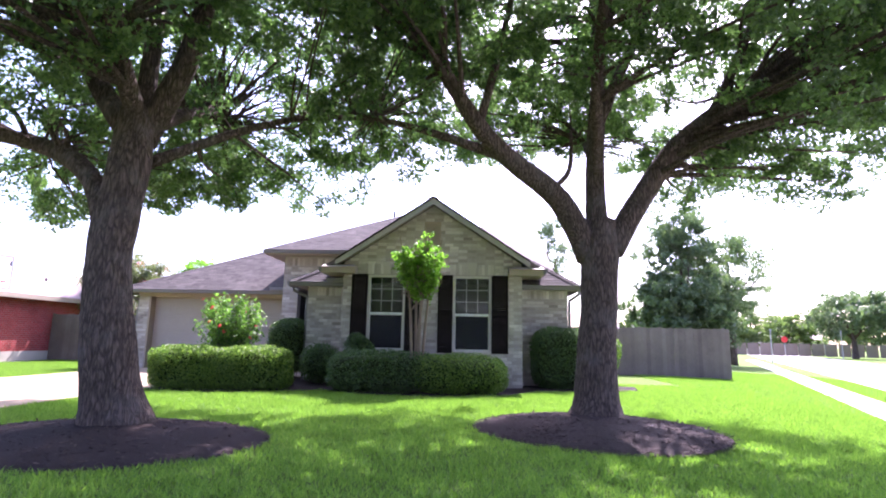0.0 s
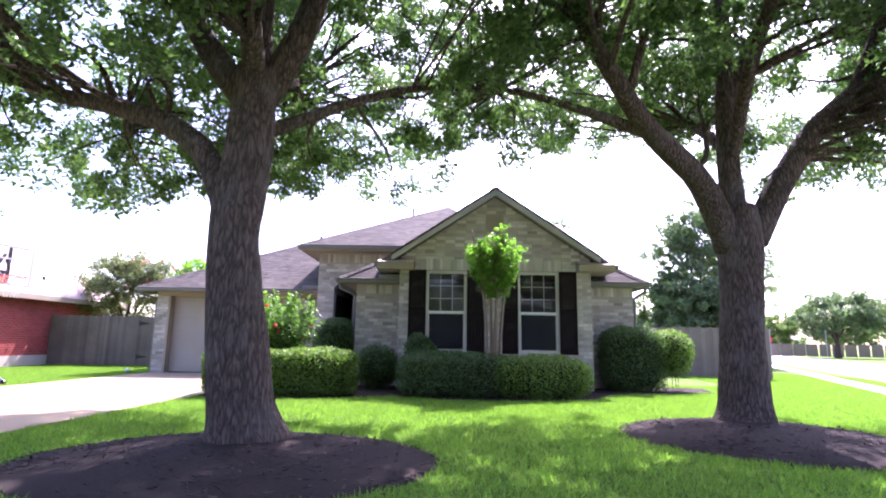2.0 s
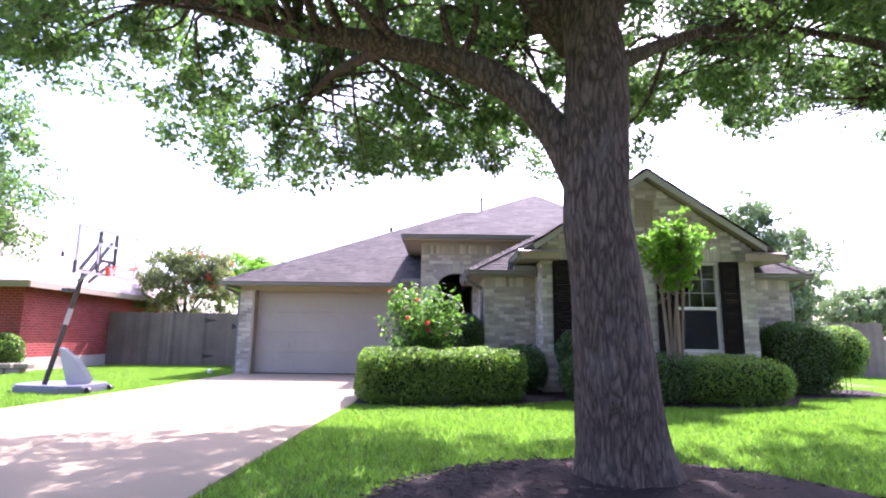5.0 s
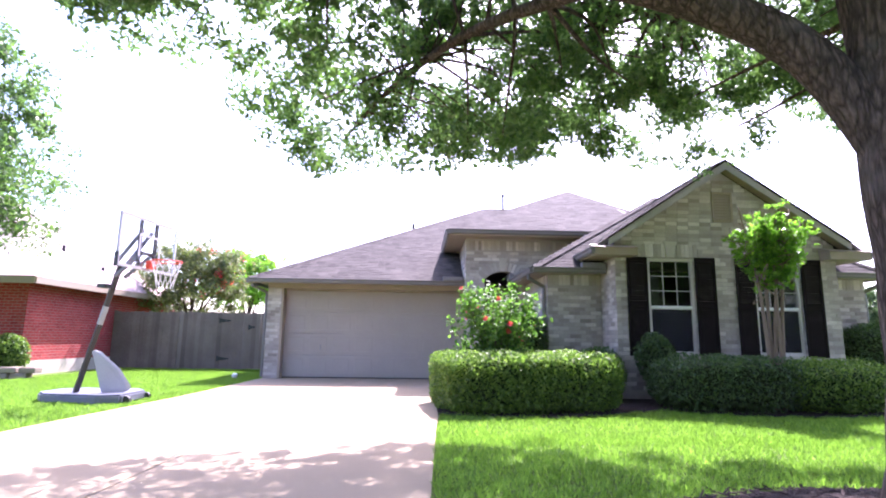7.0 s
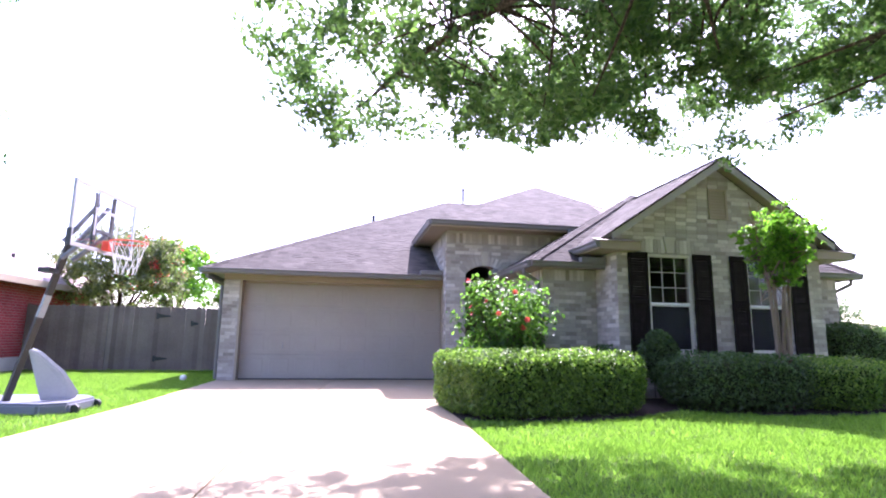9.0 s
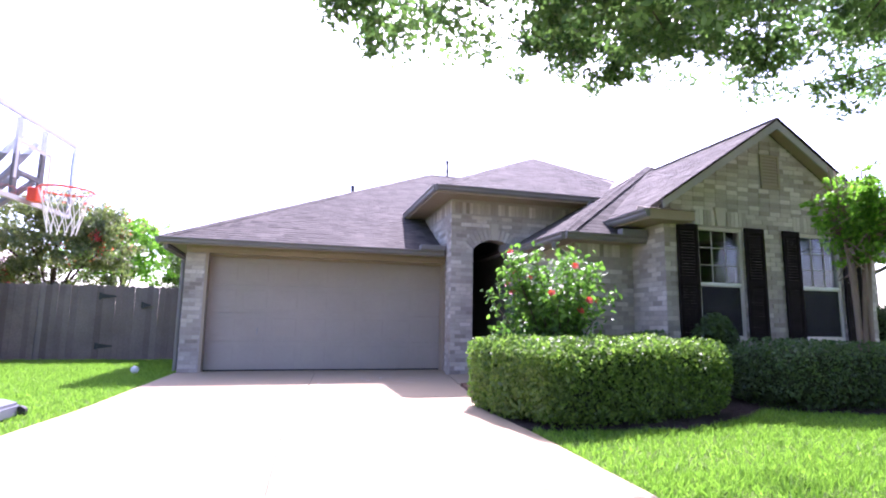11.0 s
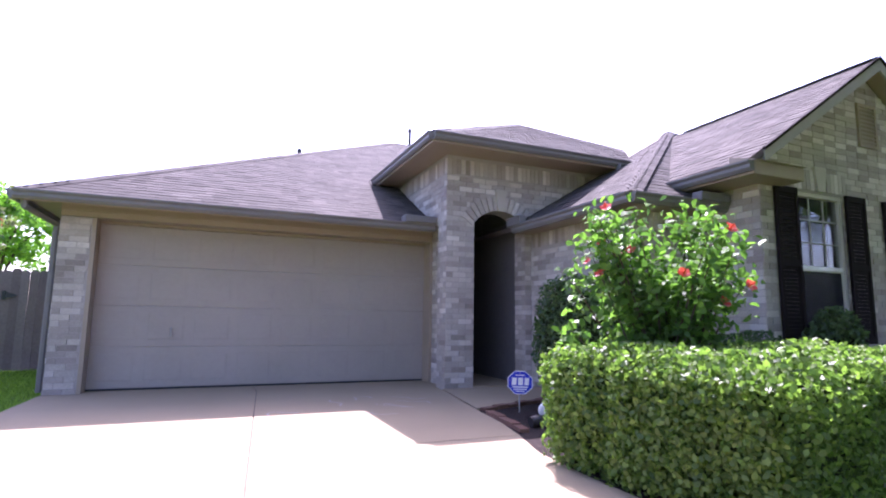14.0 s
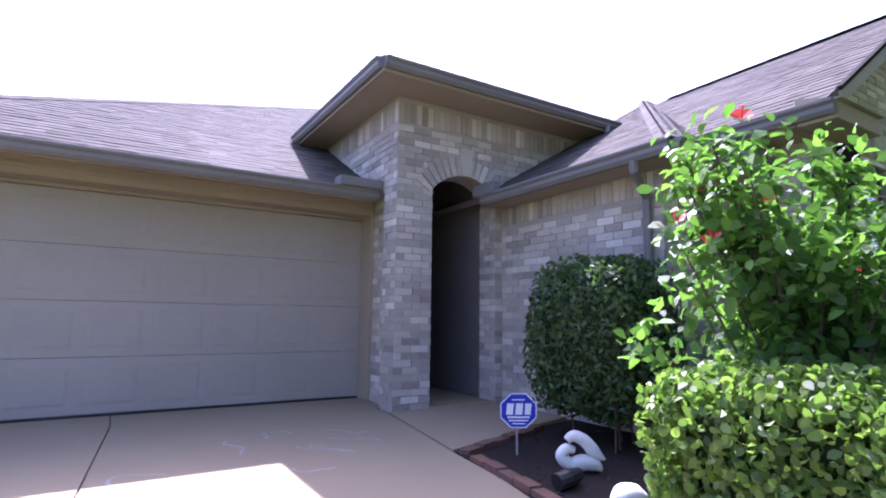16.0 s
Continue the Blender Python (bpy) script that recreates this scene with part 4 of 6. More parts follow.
# ---- windows and shutters ----
for i, (w0, w1) in enumerate(WIN):
    win = thing("window_%d" % (i + 1), ((w0 + w1) / 2, GY + 0.06, WZ0), "cream-framed sash window with a gridded upper sash and a dark screen below", "window", kind="structure")
    f = 0.05
    yf0, yf1 = GY + 0.01, GY + 0.09
    for nm, x0, x1, z0, z1 in (("frame", w0, w0 + f, WZ0, WZ1), ("frame", w1 - f, w1, WZ0, WZ1), ("frame", w0 + f, w1 - f, WZ1 - f, WZ1), ("frame", w0 + f, w1 - f, WZ0, WZ0 + f)):
        boxed(nm, x0, x1, yf0, yf1, z0, z1, M_FRAME, win, bevel=0.004)
    boxed("window_sill", w0 - 0.04, w1 + 0.04, GY - 0.05, GY + 0.008, WZ0 - 0.07, WZ0 - 0.003, M_STONE, win, "pale sill", 0.006)
    zm = (WZ0 + WZ1) / 2 - 0.02
    boxed("meeting_rail", w0 + f, w1 - f, yf0 + 0.005, yf1 - 0.005, zm - 0.025, zm + 0.025, M_WHITE, win, "white meeting rail", 0.004)
    pu = boxed("pane", w0 + f, w1 - f, GY + 0.055, GY + 0.061, zm + 0.025, WZ1 - f, M_GLASS, win, "reflecting glass pane")
    pl = boxed("pane", w0 + f, w1 - f, GY + 0.065, GY + 0.071, WZ0 + f, zm - 0.025, M_GLASS, win, "reflecting glass pane")
    pu.visible_shadow = pl.visible_shadow = False
    iw = w1 - w0 - 2 * f
    for k in (1, 2):
        x = w0 + f + iw * k / 3
        boxed("muntin", x - 0.009, x + 0.009, GY + 0.042, GY + 0.054, zm + 0.026, WZ1 - f - 0.001, M_MUNTIN, win)
        z = zm + 0.025 + (WZ1 - f - zm - 0.025) * k / 3
        boxed("muntin", w0 + f + 0.001, w1 - f - 0.001, GY + 0.038, GY + 0.0415, z - 0.009, z + 0.009, M_MUNTIN, win)
    sb0, sb1 = WZ0 + f + 0.002, zm - 0.027
    boxed("screen_mesh", w0 + f + 0.014, w1 - f - 0.014, GY + 0.034, GY + 0.036, sb0 + 0.014, sb1 - 0.014, M_SCREEN, win, "dark insect screen over the lower sash")
    for x0, x1, z0, z1 in ((w0 + f + 0.001, w0 + f + 0.014, sb0, sb1), (w1 - f - 0.014, w1 - f - 0.001, sb0, sb1), (w0 + f + 0.015, w1 - f - 0.015, sb0, sb0 + 0.014), (w0 + f + 0.015, w1 - f - 0.015, sb1 - 0.014, sb1)):
        boxed("screen_frame", x0, x1, GY + 0.028, GY + 0.042, z0, z1, M_FRAME, win)
    # Added room box; its dark colour supplies the dimness behind the glass.
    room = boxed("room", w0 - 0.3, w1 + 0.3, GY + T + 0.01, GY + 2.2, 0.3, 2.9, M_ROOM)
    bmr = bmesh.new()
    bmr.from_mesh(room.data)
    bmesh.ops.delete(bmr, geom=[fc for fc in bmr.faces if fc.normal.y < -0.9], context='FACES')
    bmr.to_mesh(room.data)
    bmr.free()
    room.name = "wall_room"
    tagged(room, "added room walls behind the window, dimness put into their colour", "wall", kind="structure")
proto = None
for x0, x1 in ((-2.36, -1.965), (-1.035, -0.64), (-0.24, 0.115), (1.055, 1.45)):
    sh = thing("shutter", ((x0 + x1) / 2, GY - 0.03, WZ0), "tall dark brown louvred window shutter", "shutter", "shutters beside the windows")
    for a, b, z0, z1 in ((x0, x0 + 0.05, WZ0 - 0.02, WZ1 + 0.02), (x1 - 0.05, x1, WZ0 - 0.02, WZ1 + 0.02)):
        boxed("stile", a, b, GY - 0.055, GY - 0.018, z0, z1, M_SHUTTER, sh, bevel=0.003)
    for z0, z1 in ((WZ0 - 0.02, WZ0 + 0.07), (1.70, 1.78), (WZ1 - 0.06, WZ1 + 0.02)):
        boxed("rail", x0 + 0.05, x1 - 0.05, GY - 0.054, GY - 0.02, z0, z1, M_SHUTTER, sh, bevel=0.003)
    for z0, z1 in ((WZ0 + 0.07, 1.70), (1.78, WZ1 - 0.06)):
        bm = bmesh.new()
        n = int((z1 - z0) / 0.045)
        for k in range(n):
            z = z0 + (z1 - z0) * k / n
            prism(bm, [(x0 + 0.05, GY - 0.046, z), (x1 - 0.05, GY - 0.046, z), (x1 - 0.05, GY - 0.0425, z + 0.043), (x0 + 0.05, GY - 0.0425, z + 0.043)], (0, 0.014, 0.001))
        part("louvres", bm, M_SHUTTER, sh)


# ---- beds ----
def mound(name, cx, cy, rx, ry, h, label):
    bed = thing(name, (cx, cy, 0), label, "mulch bed", "mulch beds round the trees", "structure")
    bm = bmesh.new()
    rings, seg = 12, 56
    centre = bm.verts.new((cx, cy, h))
    prev = None
    for r in range(1, rings + 1):
        ring = []
        for k in range(seg):
            a = 2 * math.pi * k / seg
            wob = 1 + 0.07 * noise.noise(Vector((math.cos(a) * 1.7 + cx, math.sin(a) * 1.7 + cy, 0)))
            t = r / rings
            x, y = cx + rx * t * wob * math.cos(a), cy + ry * t * wob * math.sin(a)
            z = h * (1 - t ** 2.2) + 0.012 * noise.noise(Vector((x * 6, y * 6, 1))) * (1 - t * 0.7) - (0.02 if r == rings else 0)
            ring.append(bm.verts.new((x, y, z + 0.006)))
        for k in range(seg):
            if prev:
                bm.faces.new((prev[k], prev[(k + 1) % seg], ring[(k + 1) % seg], ring[k]))
            else:
                bm.faces.new((centre, ring[(k + 1) % seg], ring[k]))
        prev = ring
    part("mulch", bm, M_MULCH, bed, smooth=True)
    rng = np.random.default_rng(int(cx * 10) + 70)
    bx = Boxes()
    for _ in range(2600):
        t, a = math.sqrt(rng.uniform(0, 1)) * 1.03, rng.uniform(0, 6.283)
        x, y = cx + rx * t * math.cos(a), cy + ry * t * math.sin(a)
        z = max(h * (1 - t ** 2.2), 0) + 0.006
        d = Vector((rng.normal(), rng.normal(), rng.normal() * 0.12)).normalized()
        s = d.cross(Vector((0, 0, 1))).normalized()
        bx.add(Vector((x, y, z)), d * rng.uniform(0.02, 0.07), s * rng.uniform(0.008, 0.02), d.cross(s) * 0.006)
    bx.make("mulch_chips", M_CHIP, bed)
    return bed


MOUNDS = [(-3.35, 6.0, 1.8, 1.42, 0.15), (2.15, 7.65, 1.6, 1.55, 0.13)]
for m_ in MOUNDS:
    mound("mulch_bed", *m_, "dark brown mulch mounded round a tree trunk")
BED = [(-5.50, 14.76), (-5.70, 13.7), (-6.02, 12.8), (-6.03, 11.1), (-4.4, 10.8), (-3.1, 11.35), (-2.55, 11.75), (-1.6, 11.2), (0.0, 11.05), (1.3, 11.6), (2.0, 12.6), (3.2, 12.9), (4.5, 13.5), (4.75, 14.6), (3.4, 15.2), (3.05, 14.2), (1.8, 14.2), (1.8, 13.37), (-2.6, 13.37), (-2.6, 14.2), (-3.7, 14.2), (-3.7, 15.36), (-4.3, 15.2)]
house_bed = thing("mulch_bed", (-1, 12.5, 0), "dark mulch bed along the house front", "mulch bed", "", "structure")
part("mulch", prism(bmesh.new(), [(x, y, 0.004) for x, y in BED], (0, 0, 0.016)), M_MULCH, house_bed)


def inside(x, y, poly):
    c = np.zeros(x.shape, bool)
    for (x0, y0), (x1, y1) in zip(poly, poly[1:] + poly[:1]):
        hit = ((y0 > y) != (y1 > y)) & (x < (x1 - x0) * (y - y0) / (y1 - y0 + 1e-12) + x0)
        c ^= hit
    return c


rng = np.random.default_rng(3)
bx = Boxes()
for _ in range(5200):
    x, y = rng.uniform(-6, 4.7), rng.uniform(10.8, 15.3)
    if not inside(np.array([x]), np.array([y]), BED)[0]:
        continue
    d = Vector((rng.normal(), rng.normal(), rng.normal() * 0.12)).normalized()
    s = d.cross(Vector((0, 0, 1))).normalized()
    bx.add((x, y, 0.02), d * rng.uniform(0.02, 0.06), s * rng.uniform(0.008, 0.02), d.cross(s) * 0.006)
bx.make("mulch_chips", M_CHIP, house_bed)
edging = thing("garden_edging", (-5.5, 14.6, 0), "low brown brick edging along the entry bed", "edging")
for (ax, ay), (bx_, by_) in (((-5.50, 14.74), (-4.30, 15.20)), ((-5.70, 13.55), (-5.50, 14.74))):
    a, b = Vector((ax, ay, 0.02)), Vector((bx_, by_, 0.02))
    d = (b - a).normalized()
    s = Vector((-d.y, d.x, 0))
    n = int((b - a).length / 0.205)
    for k in range(n):
        bm = bmesh.new()
        o = a + d * (k * 0.205)
        prism(bm, [o, o + d * 0.19, o + d * 0.19 - s * 0.09, o - s * 0.09], (0, 0, 0.035 + 0.01 * (k % 2)))
        part("brick", bm, M_EDGING, edging)


# ---- trees ----
def shade_tree(name, base, trunk, limbs, clumps, leaves, rng, label, leaf=(0.078, 0.042), bark=M_BARK, leafmat=M_OAKLEAF, clump_r=0.43, twig=True, sides=14, group=""):
    """trunk and limbs: lists of (point, radius); clumps: centres of foliage."""
    tr = thing(name, base, label, "tree", group)
    pts, rad = spline([p for p, _ in trunk], [r for _, r in trunk], 6)
    bm = bmesh.new()
    tube(bm, pts, rad, sides + 6, 0.10)
    part("trunk", bm, bark, tr, smooth=True)
    nodes = []
    for limb in limbs:
        pts, rad = spline([p for p, _ in limb], [r for _, r in limb], 5)
        bm = bmesh.new()
        tube(bm, pts, rad, sides, 0.14)
        part("limb", bm, bark, tr, smooth=True)
        nodes += list(zip(pts[2:], rad[2:]))
    if twig and nodes:
        npos = np.array([n[0] for n in nodes])
        bm = bmesh.new()
        for c in clumps:
            d = np.linalg.norm(npos - c, axis=1) + np.maximum(0, npos[:, 2] - c[2] + 0.1) * 1.2
            j = int(np.argmin(d))
            a, r0 = Vector(nodes[j][0]), min(nodes[j][1] * 0.5, 0.045)
            b = Vector(c)
            m1 = a.lerp(b, 0.4) + Vector(rng.normal(0, 0.12, 3)) + Vector((0, 0, 0.12))
            pts, rad = spline([a, m1, b], [r0, r0 * 0.6, 0.006], 4)
            tube(bm, pts, rad, 5, 0, False)
        tagged(part("branches", bm, bark, tr), kind="stuff")
    per = leaves // len(clumps)
    cs = np.repeat(np.array(clumps), per, axis=0)
    n = len(cs)
    size = np.repeat(rng.uniform(0.6, 1.35, len(clumps)), per)[:, None] * clump_r
    off = rng.normal(0, 1, (n, 3))
    off /= np.linalg.norm(off, axis=1, keepdims=True)
    off *= rng.uniform(0, 1, (n, 1)) ** 0.5
    sub = np.repeat(rng.normal(0, 0.55, (len(clumps), 7, 3)), per // 7 + 1, axis=1)[:, :per].reshape(-1, 3)
    pos = cs + (sub * np.array([1.0, 1.0, 0.6]) + off * 0.45 * np.array([1, 1, 0.75])) * size
    up = np.tile(np.array([0.0, 0.0, 0.5]), (n, 1))
    array_mesh("crown", leaf_quads(rng, pos, up, leaf[0], leaf[1], 0.8), 4, leafmat, tr, "airy crown of small green leaves")
    return tr


def crown_centres(rng, n, c, r, low, keep=None):
    out = []
    while len(out) < n:
        p = rng.normal(0, 1, 3)
        p /= np.linalg.norm(p)
        p *= rng.uniform(0.25, 1.0) ** 0.45
        q = np.array(c) + p * np.array(r)
        floor_z = low + 0.5 * noise.noise(Vector((q[0] * 0.6, q[1] * 0.6, 3)))
        if q[2] < floor_z or (keep and not keep(q)):
            continue
        out.append(q)
    return out


rng = np.random.default_rng(21)
LB, RB = (-3.35, 6.3), (2.34, 8.3)
trunkL = [((-3.33, 6.28, 0.05), 0.43), ((-3.36, 6.24, 0.35), 0.31), ((-3.44, 6.15, 1.03), 0.26), ((-3.52, 6.12, 1.86), 0.235), ((-3.50, 6.15, 2.5), 0.23), ((-3.47, 6.2, 3.1), 0.225), ((-3.53, 6.3, 3.75), 0.18)]
limbsL = [
    [((-3.58, 6.15, 2.1), 0.14), ((-3.92, 6.3, 2.8), 0.125), ((-4.4, 6.45, 3.2), 0.12), ((-5.1, 6.6, 3.48), 0.10), ((-6.1, 6.8, 3.75), 0.075), ((-7.3, 7.4, 4.4), 0.04)],
    [((-5.05, 6.6, 3.47), 0.06), ((-5.9, 8.1, 3.95), 0.045), ((-6.7, 9.5, 4.05), 0.032), ((-7.4, 10.5, 3.75), 0.014)],
    [((-3.55, 6.4, 3.4), 0.17), ((-4.1, 6.4, 4.1), 0.13), ((-4.55, 6.3, 5.0), 0.10), ((-5.0, 6.2, 6.3), 0.05)],
    [((-3.5, 6.4, 3.4), 0.17), ((-3.05, 6.35, 4.3), 0.14), ((-2.8, 6.3, 5.2), 0.11), ((-2.4, 6.3, 6.8), 0.05)],
    [((-3.4, 6.45, 3.15), 0.075), ((-2.6, 6.9, 3.7), 0.055), ((-1.8, 7.3, 4.1), 0.04), ((-0.9, 7.8, 4.3), 0.03)],
    [((-3.5, 6.5, 3.6), 0.12), ((-3.6, 7.6, 4.3), 0.09), ((-3.9, 9.0, 4.9), 0.06), ((-4.3, 10.4, 5.1), 0.03)],
    [((-3.52, 6.35, 3.6), 0.12), ((-3.3, 5.2, 4.5), 0.09), ((-2.9, 4.0, 5.1), 0.06), ((-2.6, 2.8, 5.5), 0.03)],
    [((-3.5, 6.4, 3.65), 0.12), ((-3.55, 6.5, 5.0), 0.10), ((-3.5, 6.7, 7.2), 0.05)],
]
cl = crown_centres(rng, 400, (-4.1, 7.0, 5.0), (5.3, 5.2, 2.3), 3.2, keep=lambda q: (q[2] > 3.7 or q[1] > 7.5 or q[0] < -5.5) and (q[0] < -2.4 or q[2] > 3.95) and (q[0] < -1.8 or rng.uniform() < 0.65) and not (q[0] < -7.6 and q[1] > 8.6 and q[2] > 4.1))
cl += crown_centres(rng, 200, (-4.2, 4.4, 5.6), (4.8, 2.6, 1.7), 4.1)
cl += crown_centres(rng, 28, (-4.8, 8.2, 5.0), (1.7, 1.6, 0.9), 4.0)
cl += crown_centres(rng, 55, (-3.9, 6.6, 7.0), (4.6, 4.6, 1.5), 6.2)
for n_, c_, r_, low_ in ((8, (-7.4, 10.2, 3.9), (0.8, 0.8, 0.5), 3.4), (8, (-5.8, 10.4, 4.0), (0.9, 0.8, 0.5), 3.5), (5, (-4.0, 10.9, 4.6), (1.1, 0.8, 0.5), 4.1),
                         (5, (-1.5, 9.8, 4.5), (0.7, 0.7, 0.4), 4.1), (12, (-8.5, 7.9, 4.5), (1.2, 0.9, 0.6), 3.9)):
    cl += crown_centres(rng, n_, c_, r_, low_)      # low hanging sprays
shade_tree("oak_tree", (LB[0], LB[1], 0), trunkL, limbsL, cl, 296000, rng, "large shade tree with grey-brown furrowed trunk in dark mulch", group="front lawn trees")
trunkR = [((2.32, 8.3, 0.04), 0.43), ((2.34, 8.3, 0.35), 0.31), ((2.36, 8.3, 1.16), 0.265), ((2.42, 8.3, 2.0), 0.27), ((2.43, 8.3, 2.5), 0.30), ((2.44, 8.32, 2.9), 0.24)]
limbsR = [
    [((2.28, 8.30, 2.35), 0.200), ((1.81, 7.96, 3.12), 0.168), ((1.04, 7.50, 3.59), 0.136), ((0.61, 7.18, 3.93), 0.113), ((0.23, 7.06, 4.50), 0.095), ((-0.32, 6.93, 5.31), 0.069), ((-0.87, 6.84, 6.17), 0.034)],
    [((2.43, 8.35, 2.6), 0.18), ((2.42, 8.4, 3.5), 0.15), ((2.46, 8.45, 4.3), 0.135), ((2.55, 8.5, 5.6), 0.11), ((2.5, 8.6, 7.4), 0.05)],
    [((2.60, 8.3, 2.45), 0.19), ((3.1, 8.3, 3.3), 0.165), ((3.63, 8.3, 4.05), 0.15), ((4.45, 8.3, 4.75), 0.135), ((5.4, 8.2, 5.4), 0.10), ((6.9, 8.1, 5.85), 0.05)],
    [((2.5, 8.45, 4.5), 0.10), ((2.75, 8.4, 5.1), 0.09), ((3.1, 8.35, 5.9), 0.075), ((3.5, 8.3, 7.2), 0.04)],
    [((1.04, 7.50, 3.59), 0.081), ((0.46, 7.43, 3.77), 0.067), ((-0.29, 7.39, 4.00), 0.044), ((-1.17, 7.52, 4.27), 0.022)],
    [((4.2, 8.3, 4.6), 0.08), ((4.7, 8.35, 5.6), 0.07), ((5.3, 8.4, 7.0), 0.035)],
    [((1.63, 7.84, 3.23), 0.047), ((1.97, 8.09, 3.62), 0.038), ((2.08, 8.46, 4.46), 0.019)],
    [((2.46, 8.4, 3.6), 0.10), ((2.2, 7.2, 4.6), 0.08), ((2.0, 5.6, 5.4), 0.05), ((1.9, 4.2, 5.8), 0.025)],
    [((2.46, 8.5, 3.8), 0.10), ((2.6, 9.8, 4.7), 0.07), ((2.9, 11.4, 5.2), 0.03)],
    [((0.61, 7.18, 3.93), 0.061), ((0.85, 7.09, 4.84), 0.052), ((1.11, 7.01, 6.06), 0.026)],
]
cl = crown_centres(rng, 430, (2.9, 8.2, 5.6), (6.0, 5.2, 2.6), 3.7, keep=lambda q: (q[2] > 4.4 + 0.16 * max(0.0, q[1] - 8.0) or q[0] > 4.0) and (q[0] > -0.8 or rng.uniform() < 0.4))
cl += crown_centres(rng, 215, (2.6, 5.2, 6.2), (5.8, 3.0, 1.8), 4.6)
cl += crown_centres(rng, 32, (2.4, 9.2, 5.4), (1.5, 1.5, 1.0), 4.4)
cl += crown_centres(rng, 40, (6.6, 8.6, 6.3), (2.4, 2.6, 1.6), 4.6)
cl += crown_centres(rng, 60, (2.9, 7.9, 7.6), (5.2, 4.8, 1.5), 6.8)
cl += crown_centres(rng, 7, (1.0, 11.2, 5.4), (1.4, 1.0, 0.6), 4.7)
cl += crown_centres(rng, 16, (5.3, 8.3, 4.2), (1.8, 1.5, 0.7), 3.5)
shade_tree("oak_tree", (RB[0], RB[1], 0), trunkR, limbsR, cl, 340000, rng, "large shade tree forking into three heavy limbs in dark mulch", group="front lawn trees")


# ---- shrubs ----
def hedge(name, at, label, centre, size, leaves, rng, mat, leaf=(0.044, 0.027), power=6.0, rough=0.05, core=M_DARKLEAF, group="", turn=0.0):
    """A clipped shrub: leaves over a rounded box, with a solid dark core for its inner shade and a few stems."""
    h = thing(name, at, label, "hedge" if "hedge" in name else "bush", group)
    c, s = np.array(centre), np.array(size) / 2

    def shell(n, lo, hi):
        d = rng.normal(0, 1, (n, 3))
        d /= np.linalg.norm(d, axis=1, keepdims=True)
        r = 1.0 / (np.sum(np.abs(d) ** power, axis=1) ** (1 / power))
        p = d * r[:, None]
        nrm = np.sign(p) * np.abs(p) ** (power - 1)
        nrm /= np.linalg.norm(nrm, axis=1, keepdims=True)
        wob = np.array([noise.noise(Vector((q * s + c) * 2.2)) for q in p])
        depth = rng.uniform(lo, hi, n) + wob * rough * 1.6
        return c + p * s + nrm * depth[:, None], nrm

    pos, nrm = shell(leaves, -0.13, 0.045)
    ca, sa = math.cos(radians(turn)), math.sin(radians(turn))
    spin = np.array([[ca, sa, 0], [-sa, ca, 0], [0, 0, 1]])
    pos, nrm = c + (pos - c) @ spin, nrm @ spin
    array_mesh("foliage", leaf_quads(rng, pos, nrm, leaf[0], leaf[1], 0.95, True), 6, mat, h)
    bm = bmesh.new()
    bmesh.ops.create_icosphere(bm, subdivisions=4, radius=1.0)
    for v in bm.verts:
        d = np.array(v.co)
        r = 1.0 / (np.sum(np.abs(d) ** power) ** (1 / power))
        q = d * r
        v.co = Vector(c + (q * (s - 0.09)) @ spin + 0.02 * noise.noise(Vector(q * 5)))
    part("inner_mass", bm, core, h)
    bm = bmesh.new()
    for k in range(7):
        x, y = centre[0] + rng.uniform(-0.7, 0.7) * s[0], centre[1] + rng.uniform(-0.6, 0.6) * s[1]
        tube(bm, [(x, y, 0), (x + rng.normal(0, 0.04), y + rng.normal(0, 0.04), centre[2])], [0.009, 0.006], 6)
    tagged(part("stems", bm, M_STEM, h), kind="stuff")
    return h


# Near-black core colour stands in for shade between the leaves.
M_INNER = surface("shrub_inner_shade", (0.012, 0.018, 0.008), (0.03, 0.045, 0.016), 40, 5, 0.95, 0.1, 0.5)
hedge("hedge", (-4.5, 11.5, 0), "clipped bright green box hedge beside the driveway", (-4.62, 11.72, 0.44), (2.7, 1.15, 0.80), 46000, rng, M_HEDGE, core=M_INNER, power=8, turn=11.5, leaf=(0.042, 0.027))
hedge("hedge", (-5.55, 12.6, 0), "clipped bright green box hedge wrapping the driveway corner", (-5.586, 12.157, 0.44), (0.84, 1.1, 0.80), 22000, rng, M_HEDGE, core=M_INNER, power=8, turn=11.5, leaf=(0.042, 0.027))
# One hedge: darker leaf on the shaded left lobe, brighter on the sunlit right.
hedge("hedge", (-1.4, 12.0, 0), "low rounded hedge lobe under the windows, sun or shade put into its leaf colour", (-1.35, 12.05, 0.42), (2.15, 1.4, 0.82), 15000, rng, M_DARKLEAF, power=4.5, core=M_INNER)
hedge("hedge", (0.4, 12.0, 0), "low rounded hedge lobe under the windows, sun or shade put into its leaf colour", (0.30, 12.0, 0.39), (2.0, 1.35, 0.78), 15000, rng, M_HEDGE, power=3.4, core=M_INNER)
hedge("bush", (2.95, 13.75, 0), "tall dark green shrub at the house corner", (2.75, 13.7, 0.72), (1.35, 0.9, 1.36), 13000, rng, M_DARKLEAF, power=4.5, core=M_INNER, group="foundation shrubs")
# Brighter leaf than its neighbour's paints the sunlight on this overhang.
hedge("bush", (3.75, 13.9, 0), "rounded shrub at the house corner, sunlight put into its brighter leaf", (3.55, 13.85, 0.88), (1.25, 1.0, 1.0), 9000, rng, M_HEDGE, power=2.6, core=M_INNER, group="foundation shrubs")
